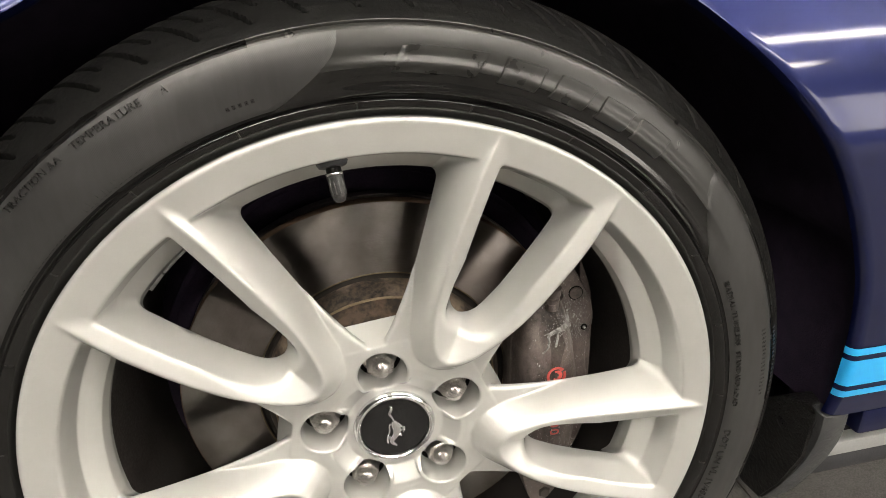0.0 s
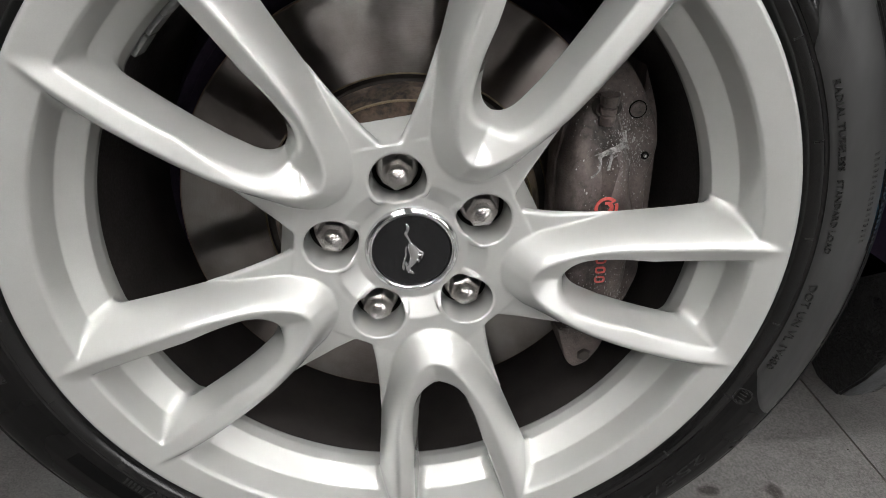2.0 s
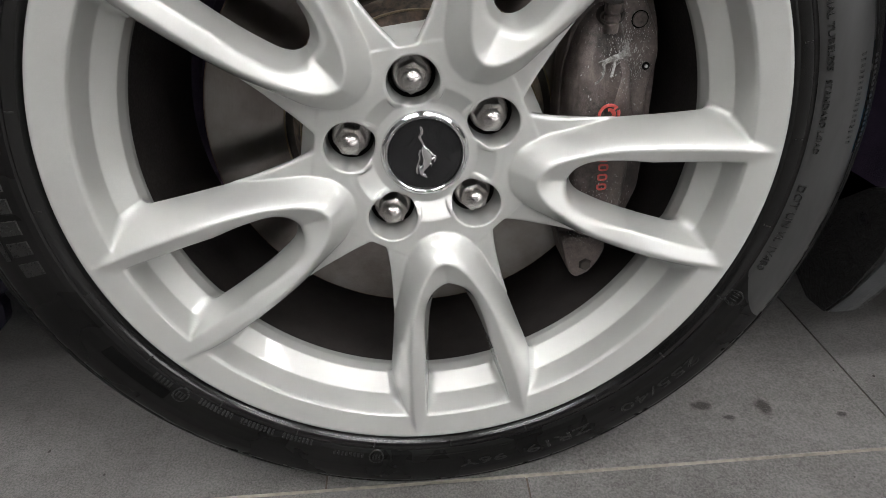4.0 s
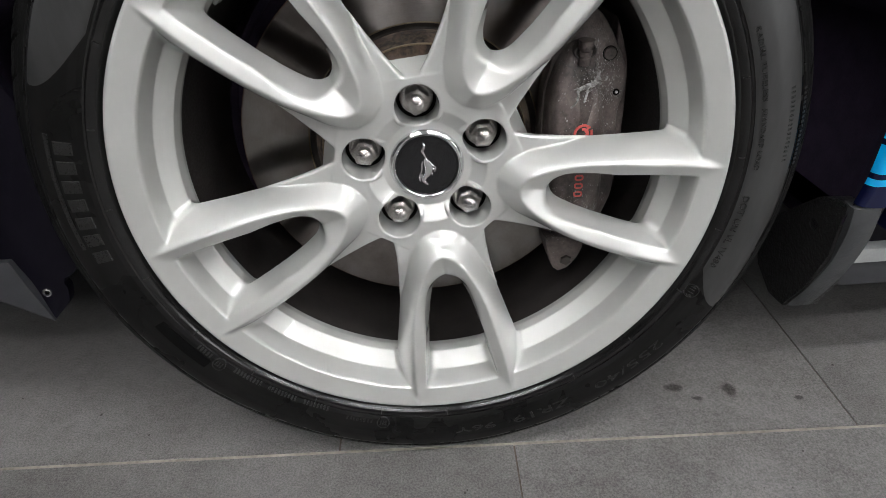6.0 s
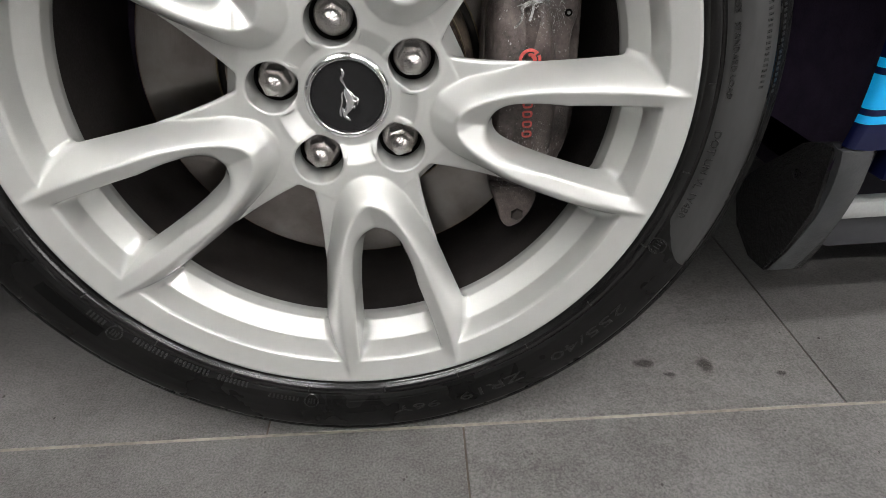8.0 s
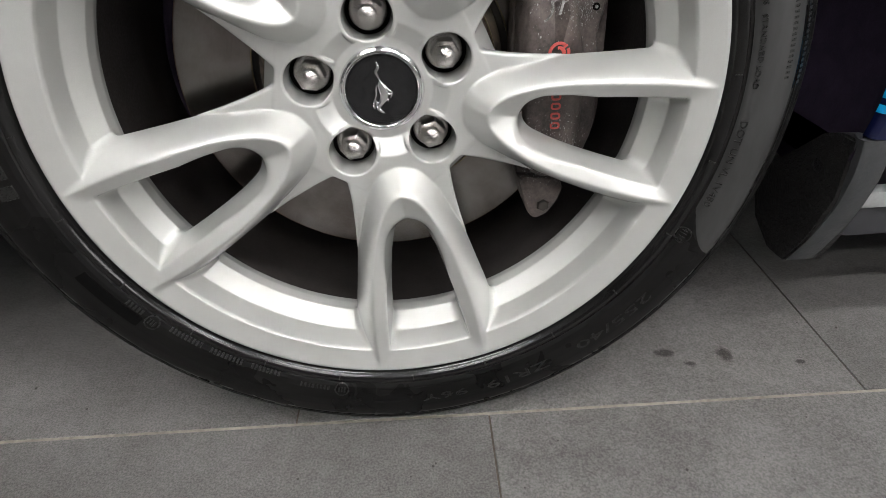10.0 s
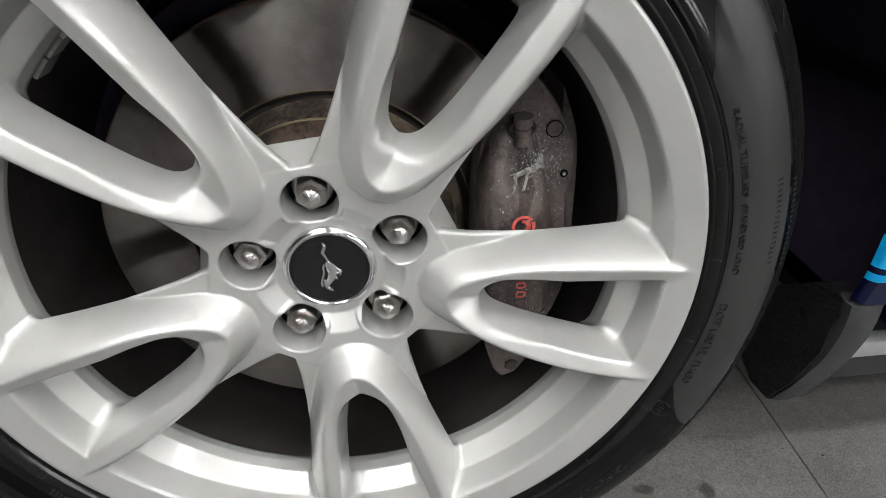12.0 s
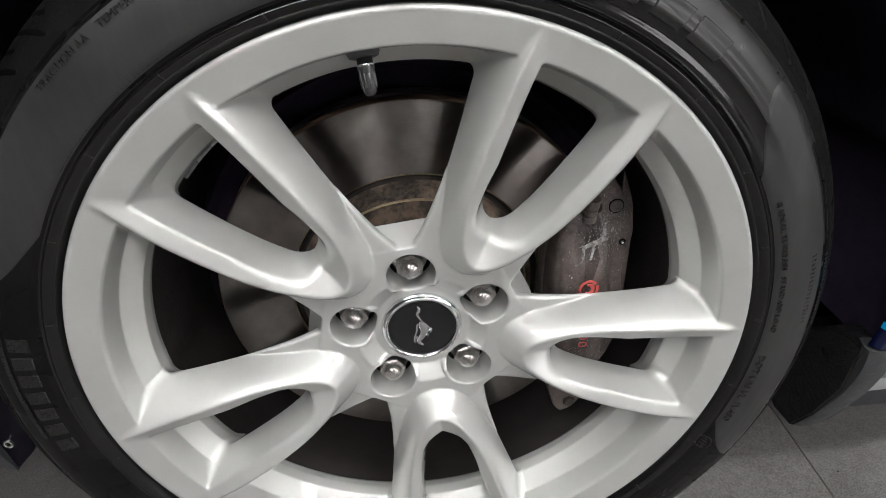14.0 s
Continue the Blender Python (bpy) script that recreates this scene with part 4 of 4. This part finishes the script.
pale = drape([[(.1303, .0445, .0009), (.1322, .0452, .0009), (.1345, .0480, .0009), (.1362, .0505, .0010), (.1370, .0545, .0011), (.1365, .0580, .0013), (.1395, .0600, .0016), (.1440, .0612, .0018), (.1490, .0625, .0021), (.1530, .0640, .0026), (.1556, .0668, .0024), (.1572, .0712, .0010)],
              [(.1456, .0610, .0014), (.1452, .0575, .0010), (.1440, .0535, .0010), (.1425, .0500, .0012), (.1418, .0488, .0008)],
              [(.1540, .0650, .0018), (.1580, .0622, .0014), (.1592, .0612, .0006)],
              [(.1390, .0598, .0010), (.1355, .0600, .0005), (.1330, .0592, .0003)]], .0003)
part("worn_marking", pale, WORNMARK, caliper, "worn pale printed marking")
fleck = bmesh.new()
rng = random.Random(5)
for _ in range(1500):
    if rng.random() < .6:
        z = rng.gauss(.062, .018)
        x = rng.gauss(.164, .010) - (z - .062) * .25
        if rng.random() < .25:
            x, z = rng.gauss(.150, .009), rng.gauss(.062, .007)
    else:
        x, z = rng.uniform(.118, .178), rng.choice((rng.gauss(-.062, .02), rng.uniform(-.02, .1)))
    if z > .108 or not .114 < x < .183:
        continue
    y = min(face_y(x, z), .0495) - .0002 if x < .1585 else .0493
    s = rng.uniform(.00010, .00036) * (2.2 if rng.random() < .08 else 1)
    k = [fleck.verts.new((x + s * math.cos(t_) * rng.uniform(.4, 1.4), y, z + s * math.sin(t_) * rng.uniform(.6, 2.6))) for t_ in np.linspace(0, 2 * math.pi, 6)[:-1]]
    fleck.faces.new(k)
for _ in range(520):
    x, z = rng.uniform(.116, .166), rng.gauss(-.068, .016)
    if z < -.098:
        continue
    s = rng.uniform(.00015, .0006)
    k = [fleck.verts.new((x + s * math.cos(t_) * rng.uniform(.4, 1.3), face_y(x, z) - .0002, z + s * math.sin(t_) * rng.uniform(.6, 1.8))) for t_ in np.linspace(0, 2 * math.pi, 6)[:-1]]
    fleck.faces.new(k)
ob = part("pale_dust", fleck, SPECK, caliper)
ob["kind"] = "stuff"

knuckle = tagged(empty("hub_carrier", WHEEL_POSE), "dark cast-iron hub carrier behind the brake", "hub carrier")
part("casting", prism([tuple(p) for p in smooth_line([(-.05, .06), (.02, .12), (.03, .17), (.06, .17), (.07, .1), (.08, .0), (.06, -.1), (.02, -.13), (-.04, -.1), (-.05, .06)], 40, 2)[:-1]], .135, .20, .008), DARKMETAL, knuckle)
part("axle", lathe([(0, .09), (.035, .09), (.035, .3), (0, .3)], 32), DARKMETAL, knuckle)

# ---- the car body round the arch ----
car = tagged(empty("car_body", pose(0, 0, 0)), "dark blue metallic car body with cyan side stripe", "car")


def arch(deg):
    """Edge of the wheel opening: (x, z) at an angle clockwise from straight up."""
    r = float(np.interp(deg, [-140, -97, -75, -45, -31, 0, 30, 44, 52, 64, 72, 79, 85, 92, 100, 110], [.49, .470, .450, .405, .389, .386, .398, .4015, .4055, .4128, .4175, .4215, .4215, .4205, .4200, .4200]))
    return r * math.sin(radians(deg)), HUB_Z + r * math.cos(radians(deg))


def body_y(x, z):
    """How far in the skin lies: upright below, turning in towards the bonnet."""
    y = 0.0
    s = z - 0.525
    if s > 0.21:
        y += 0.07525 + 0.35 * (s - 0.21)
    elif s > 0.11:
        y += 0.03025 + 0.55 * (s - 0.11) - (s - 0.11) ** 2
    elif s > 0:
        y += 2.5 * s * s
    if z < 0.30:
        y += 0.10 * (0.30 - z)
    if x < -0.45:
        y += 0.45 * (x + 0.45) ** 2
    return y


bm = bmesh.new()
A0, A1, NA, NR = -97, 98.6, 140, 26
rows_ = []
for i in range(NA + 1):
    deg = A0 + (A1 - A0) * i / NA
    ex, ez = arch(deg)
    dx, dz = math.sin(radians(deg)), math.cos(radians(deg))
    reach = 1.25
    if dz > 0:
        reach = min(reach, (1.02 - ez) / dz)
    if dz < 0:
        reach = min(reach, (ez - 0.2715) / -dz) if dx > 0 else min(reach, (ez - 0.235) / -dz)
    if dx > 0:
        reach = min(reach, (1.15 - ex) / dx)
    else:
        reach = min(reach, (-0.95 - ex) / dx) if dx < 0 else reach
    reach = max(reach, 0.002)
    row = [bm.verts.new((ex - dx * .0022, body_y(ex, ez) + .0085, ez - dz * .0022)), bm.verts.new((ex - dx * .0012, body_y(ex, ez) + .0045, ez - dz * .0012)), bm.verts.new((ex + dx * .0015, body_y(ex, ez) + .0012, ez + dz * .0015))]
    for j in range(NR + 1):
        f = (j / NR) ** 1.5
        x, z = ex + dx * (.004 + (reach - .004) * f), ez + dz * (.004 + (reach - .004) * f)
        row.append(bm.verts.new((x, body_y(x, z), z)))
    rows_.append(row)
for a, b in zip(rows_, rows_[1:]):
    for j in range(len(a) - 1):
        bm.faces.new((a[j], a[j + 1], b[j + 1], b[j]))
bmesh.ops.recalc_face_normals(bm, faces=bm.faces)
fender = part("fender", bm, BLUE, car, "glossy dark blue metallic front fender")

# stripe: three cyan bands that wrap round the arch edge
for z0, z1 in ((.2965, .3035), (.3090, .3370), (.3425, .3500)):
    bm = bmesh.new()
    prev = None
    steps = [(-.0028, .0080), (-.0018, .0042), (.0008, .0008), (.0040, -.0008)] + [(.004 + .70 * (k / 30) ** 1.5, -.0008) for k in range(1, 31)]
    for s_, in_ in steps:
        row = []
        for z in np.linspace(z0, z1, 4):
            ex = arch(math.degrees(math.atan2(.41, z - HUB_Z)))[0]
            row.append(bm.verts.new((ex + s_, body_y(ex + s_, z) + in_, z - .012 * max(0, s_))))
        if prev:
            for i in range(3):
                bm.faces.new((prev[i], prev[i + 1], row[i + 1], row[i]))
        prev = row
    bmesh.ops.recalc_face_normals(bm, faces=bm.faces)
    part("stripe", bm, CYAN, car, "bright cyan vinyl stripe")

# bonnet and the plain far parts that close the body
bm = bmesh.new()
prev = None
for k in range(14):
    f = k / 13
    y, z = .19 + 1.45 * f, 1.02 + .05 * math.sin(math.pi * f)
    row = [bm.verts.new((x, y if k else body_y(x, 1.02) - .001, z)) for x in np.linspace(-.95, 1.15, 12)]
    if prev:
        for a, b, c, d in zip(prev, prev[1:], row[1:], row):
            bm.faces.new((a, b, c, d))
    prev = row
bmesh.ops.recalc_face_normals(bm, faces=bm.faces)
part("bonnet", bm, BLUE, car)
part("rocker_panel", box(.4560, 1.15, .0035, .08, .2400, .2700, .004), BLUE, car)
part("door", box(1.155, 2.3, .02, .10, .262, 1.05, .012), BLUE, car)
part("inner_panel", box(-.9, 2.3, .46, .50, .2, 1.0), LINER, car)
part("underbody", box(-.9, 2.3, .50, 1.6, .16, .2), LINER, car)
part("floor_pan", box(.50, 2.3, .10, .52, .15, .17), LINER, car)
part("cowl", box(1.15, 2.3, .10, 1.6, 1.03, 1.06, .01), BLUE, car)
part("rear_closing_panel", box(2.3, 2.33, .02, 1.6, .16, 1.06), LINER, car)
part("front_end", box(-.95, -.90, .02, 1.6, .2, 1.0), BLUE, car)

# arch liner: an open black drum over the wheel
bm = bmesh.new()
prev = None
for deg in range(-98, 106, 4):
    r = .425 if abs(deg) > 75 else .40
    s_, c_ = math.sin(radians(deg)), math.cos(radians(deg))
    ex, ez = arch(deg)
    ring = [bm.verts.new((ex - s_ * .0016, body_y(ex, ez) + .0075, ez - c_ * .0016)), bm.verts.new((ex + s_ * .006, body_y(ex, ez) + .012, ez + c_ * .006)), bm.verts.new((s_ * (r + .03), .06, HUB_Z + c_ * (r + .03))), bm.verts.new((s_ * (r + .03), .30, HUB_Z + c_ * (r + .03))), bm.verts.new((s_ * (r - .05), .45, HUB_Z + c_ * (r - .05))), bm.verts.new((0, .452, HUB_Z))]
    if prev:
        for a, b, c, d in zip(prev, prev[1:], ring[1:], ring):
            if a is not d:
                bm.faces.new((a, b, c, d))
    prev = ring
bmesh.ops.remove_doubles(bm, verts=bm.verts, dist=.0005)
bmesh.ops.recalc_face_normals(bm, faces=bm.faces)
part("arch_liner", bm, LINER, car, "black felt wheel-arch liner")

# rocker: black deflector behind the wheel, grey blade, pale sill strip, grey skirt
bm = bmesh.new()
prev = None
for k in range(15):
    f = k / 14
    z = .2715 - .1545 * f
    y = .003 + .0505 * f ** 1.4
    xl = float(np.interp(z, [.117, .155, .197, .235, .272], [.4123, .4180, .4208, .4172, .4104]))
    xr = float(np.interp(f, [0, .27, .5, .7, 1], [.4405, .4475, .4495, .4480, .4420]))
    row = [bm.verts.new(p) for p in ((xl, y + .008, z), (xl + .0012, y + .0016, z), (xl + .004, y, z), ((xl + xr) / 2, y - .0008, z), (xr - .002, y + .0008, z), (xr, y + .003, z), (xr, y + .02, z), (xl + .004, y + .02, z))]
    if prev:
        for i in range(8):
            bm.faces.new((prev[i], prev[(i + 1) % 8], row[(i + 1) % 8], row[i]))
    else:
        bm.faces.new(row)
    prev = row
bm.faces.new(prev[::-1])
bmesh.ops.recalc_face_normals(bm, faces=bm.faces)
part("skirt_blade", bm, GREYPLASTIC, car, "grey textured plastic skirt end blade")
bm = bmesh.new()
pts = [(.012, .2695), (.030, .2690), (.055, .2600), (.085, .2340), (.125, .198), (.142, .170), (.120, .134), (.086, .1135), (.057, .1135), (.040, .150), (.022, .205)]
a = [bm.verts.new((float(np.interp(z, [.08, .117, .155, .197, .235, .272], [.4115, .4118, .4172, .4198, .4160, .4095])) - .10 * max(0, y - .03), y, z)) for y, z in pts]
b_ = [bm.verts.new((.455, y + .004, z - .004)) for y, z in pts]
bm.faces.new(a)
bm.faces.new(b_[::-1])
for k in range(len(pts)):
    bm.faces.new((a[k], a[(k + 1) % len(pts)], b_[(k + 1) % len(pts)], b_[k]))
bmesh.ops.recalc_face_normals(bm, faces=bm.faces)
bmesh.ops.bevel(bm, geom=list(bm.edges), offset=.0025, segments=2, affect="EDGES")
part("deflector", bm, BLACKPLASTIC, car, "black grained plastic deflector behind the wheel")
stud = part("rivet", lathe([(0, -.003), (.004, -.0028), (.0065, -.0012), (.0085, -.001), (.0085, .003), (0, .003)], 20), CAPBLACK, car)
stud.matrix_local = pose(.4115, .052, .2290, 0, 0, -90)
part("sill_strip", box(.4520, 2.3, .030, .10, .1875, .2060, .003), SILL, car, "pale metal sill strip")
# dark grey here carries the shade the skirt has behind the blade
part("side_skirt", box(.4560, 2.3, .046, .16, .1440, .1845, .008), LIPPLASTIC, car, "grey plastic side skirt")
# near-black block painted in for the shade of the open gap
part("sill_gap_shade", box(.4600, 2.3, .045, .10, .203, .262), DARKTRIM, car)

# front bumper corner: dark lower edge, grey lip, fastener
part("bumper_edge", prism([tuple(p) for p in smooth_line([(-.52, .42), (-.40, .45), (-.352, .34), (-.350, .285), (-.364, .238), (-.3867, .209), (-.3890, .204), (-.3990, .201), (-.4024, .194), (-.4000, .188), (-.4044, .169), (-.4288, .1452), (-.4443, .2258), (-.52, .24)], 90, 0)], .080, .092, .0012), DARKTRIM, car, "dark plastic bumper edge with cut tab")
bm = bmesh.new()
prev = None
for k in range(11):
    f = k / 10
    x = -.4275 - .42 * f
    row = [bm.verts.new(p) for p in ((x - .014 * (1 - f) - .004, .074 - .03 * f, .2285), (x - .006 * (1 - f), .070 - .035 * f, .192 + .018 * min(1, f * 5)), (x, .078 - .035 * f, .1455 + .055 * min(1, f * 5) ** 0.8), (x, .12, .150 + .055 * min(1, f * 5) ** 0.8), (x - .014 * (1 - f), .12, .2285))]
    if prev:
        for i in range(5):
            bm.faces.new((prev[i], prev[(i + 1) % 5], row[(i + 1) % 5], row[i]))
    else:
        bm.faces.new(row)
    prev = row
bm.faces.new(prev[::-1])
bmesh.ops.recalc_face_normals(bm, faces=bm.faces)
part("bumper_lip", bm, LIPPLASTIC, car, "grey plastic bumper lip")
# body skin in shadow: the shade is put into a near-black colour
part("bumper_side", prism([(-.95, .2325), (-.4585, .2325), (-.447, .30), (-.46, .42), (-.95, .42)], .06, .078, .003), DARKTRIM, car)
part("fastener_core", lathe([(0, -.0006), (.0016, -.0006), (.0016, .002), (0, .002)], 6, centre=(-.4230, .0790, .1835)), SLOT, car)
clip = part("fastener", lathe([(.0022, .0), (.0026, -.0012), (.0036, -.0018), (.0050, -.0016), (.0056, 0), (.0056, .004), (.0022, .004)], 24, True), CHROME, car, "small bright metal fastener")
clip.location = (-.4236, .0796, .1838)

# ---- floor, walls, ceiling, lamps ----
TURN = -1.66
floor_pose = pose(.0826, -.0180, 0, 0, 0, TURN)
W_T, GAP = .6015, .0044
bm = box(ROOM_X0 - .6, ROOM_X1 + .6, ROOM_Y0 - .6, ROOM_Y1 + .6, -.06, -.0016)
floor = tagged(as_object("floor", bm, BEDDING, smooth=False), "grey stoneware tile floor with pale joints", "floor", kind="structure")
floor.matrix_world = floor_pose
tile_me = bpy.data.meshes.new("tile")
bm = box(.0011, W_T - .0011, GAP / 2, W_T - GAP / 2, -.012, 0, .0006)
bm.to_mesh(tile_me)
bm.free()
tile_me.materials.append(TILE)
rest = bmesh.new()
for j in range(-9, 7):
    for i in range(-9, 14):
        x0 = i * W_T + (.2 * ((-j - 1) % 3))
        if j >= 0:
            x0 = i * W_T - .2010 - .2 * (j % 3)
        y0 = j * W_T
        if -4 <= i <= 4 and -4 <= j <= 3:
            ob = new("tile", tile_me)
            ob.parent = floor
            ob.location = (x0, y0, 0)
        else:
            box(x0 + .0011, x0 + W_T - .0011, y0 + GAP / 2, y0 + W_T - GAP / 2, -.012, 0, bm=rest)
far_tiles = part("far_tiles", rest, TILE, floor, smooth=False)
far_tiles["kind"] = "stuff"
for j in range(-8, 7):
    part("joint", box(ROOM_X0 - .5, ROOM_X1 + .5, j * W_T - GAP / 2 + .0002, j * W_T + GAP / 2 - .0002, -.008, -.0010), GROUT, floor, "pale cement joint", smooth=False)

# dried drips by the wheel
rng = random.Random(3)
for cx, cy, rx, ry in ((.3625, .040, .020, .030), (.2960, .050, .026, .018), (.318, .030, .016, .009), (.440, .020, .014, .009)):
    bm = bmesh.new()
    bm.faces.new([bm.verts.new((math.cos(2 * math.pi * k / 32), math.sin(2 * math.pi * k / 32), 0)) for k in range(32)])
    drip = tagged(as_object("floor_stain", bm, STAIN, smooth=False), "dark dried drip stain on the grey tile", "stain")
    drip.matrix_world = Matrix.LocRotScale((cx, cy, .0003), Euler((0, 0, rng.uniform(-.3, .3))), (rx, ry, 1))

grit = bmesh.new()
for _ in range(70):
    x, y, s = rng.uniform(-.62, .6), rng.uniform(-.22, .12), rng.uniform(.0006, .0016)
    if abs(x) < .2 and y > -.04:
        continue
    bmesh.ops.create_icosphere(grit, subdivisions=1, radius=s, matrix=Matrix.LocRotScale((x, y, s * .4), None, (1.0, rng.uniform(.6, 1.5), .6)))
tagged(as_object("floor_grit", grit, GRIT, smooth=False), "scattered dark grit on the grey tiles", "grit", kind="stuff")


def walls(name, m, length, opening=None):
    """A wall along its own x, with an opening (x0, x1, z0, z1) cut through if there is one."""
    x0, x1 = -length / 2, length / 2
    cuts = [(x0, x1, 0, ROOM_H)]
    if opening:
        a, b, lo, hi = opening
        cuts = [(x0, a, 0, ROOM_H), (b, x1, 0, ROOM_H), (a, b, 0, lo), (a, b, hi, ROOM_H)]
    bm = bmesh.new()
    for u0, u1, v0, v1 in cuts:
        box(u0, u1, 0, .15, v0, v1, bm=bm)
    ob = tagged(as_object(name, bm, WALLPAINT, smooth=False), "plain dark grey painted hall wall", "wall", kind="structure")
    ob.matrix_world = m


def daylight_window(name, m, opening, power):
    """Frame and mullion in the opening, with the sky's light behind it."""
    a, b, lo, hi = opening
    win = tagged(empty(name, m), "wide daylight window in the hall wall", "window", kind="structure")
    for u0, u1, v0, v1 in ((a, b, lo, lo + .06), (a, b, hi - .06, hi), (a, a + .06, lo + .06, hi - .06), (b - .06, b, lo + .06, hi - .06), ((a + b) / 2 - .03, (a + b) / 2 + .03, lo + .06, hi - .06)):
        part("window_frame", box(u0, u1, .05, .11, v0, v1, .004), LAMPFRAME, win)
    day = bpy.data.lights.new("daylight", "AREA")
    day.shape, day.size, day.size_y, day.energy, day.color = "RECTANGLE", b - a, hi - lo, power, (1.0, 0.985, 0.97)
    new("daylight", day).matrix_world = m @ look(((a + b) / 2, .14, (lo + hi) / 2), ((a + b) / 2, -1, (lo + hi) / 2))


MID_Y = (ROOM_Y0 + ROOM_Y1) / 2
MID_X = (ROOM_X0 + ROOM_X1) / 2
WEST, SOUTH = pose(ROOM_X0, MID_Y, 0, 0, 0, 90), pose(MID_X, ROOM_Y0, 0, 0, 0, 180)
FRONT_OPENING, SIDE_OPENING = (-1.9, 3.4, 0.3, 2.3), (-5.0, -1.8, 0.5, 2.3)
walls("wall_west", WEST, ROOM_Y1 - ROOM_Y0, FRONT_OPENING)
walls("wall_east", pose(ROOM_X1, MID_Y, 0, 0, 0, -90), ROOM_Y1 - ROOM_Y0)
walls("wall_north", pose(MID_X, ROOM_Y1, 0), ROOM_X1 - ROOM_X0)
walls("wall_south", SOUTH, ROOM_X1 - ROOM_X0, SIDE_OPENING)
daylight_window("window_1", WEST, FRONT_OPENING, FRONT_WINDOW_POWER)
daylight_window("window_2", SOUTH, SIDE_OPENING, SIDE_WINDOW_POWER)
tagged(as_object("ceiling", box(ROOM_X0 - .15, ROOM_X1 + .15, ROOM_Y0 - .15, ROOM_Y1 + .15, ROOM_H, ROOM_H + .15), CEILPAINT, smooth=False), "plain white hall ceiling", "ceiling", kind="structure")

lamp = tagged(empty("ceiling_light", pose(0, 0, 0)), "long white linear ceiling lamp", "ceiling light", "ceiling lamps")
part("frame", box(-.78, .78, -.11, .11, 0, .05, .004), LAMPFRAME, lamp)
part("diffuser", box(-.76, .76, -.09, .09, -.012, .001, .003), LAMPWHITE, lamp)
spots = [(x, y) for y in (-3.6, -2.4, -1.2) for x in (-1.2, 1.1, 3.4)] + [(x, 2.4) for x in (-2.0, 0.6)]
for k, (x, y) in enumerate(spots):
    m = pose(x, y, ROOM_H - .052)
    if k == 0:
        lamp.matrix_world = m
    else:
        copy_thing(lamp, m)
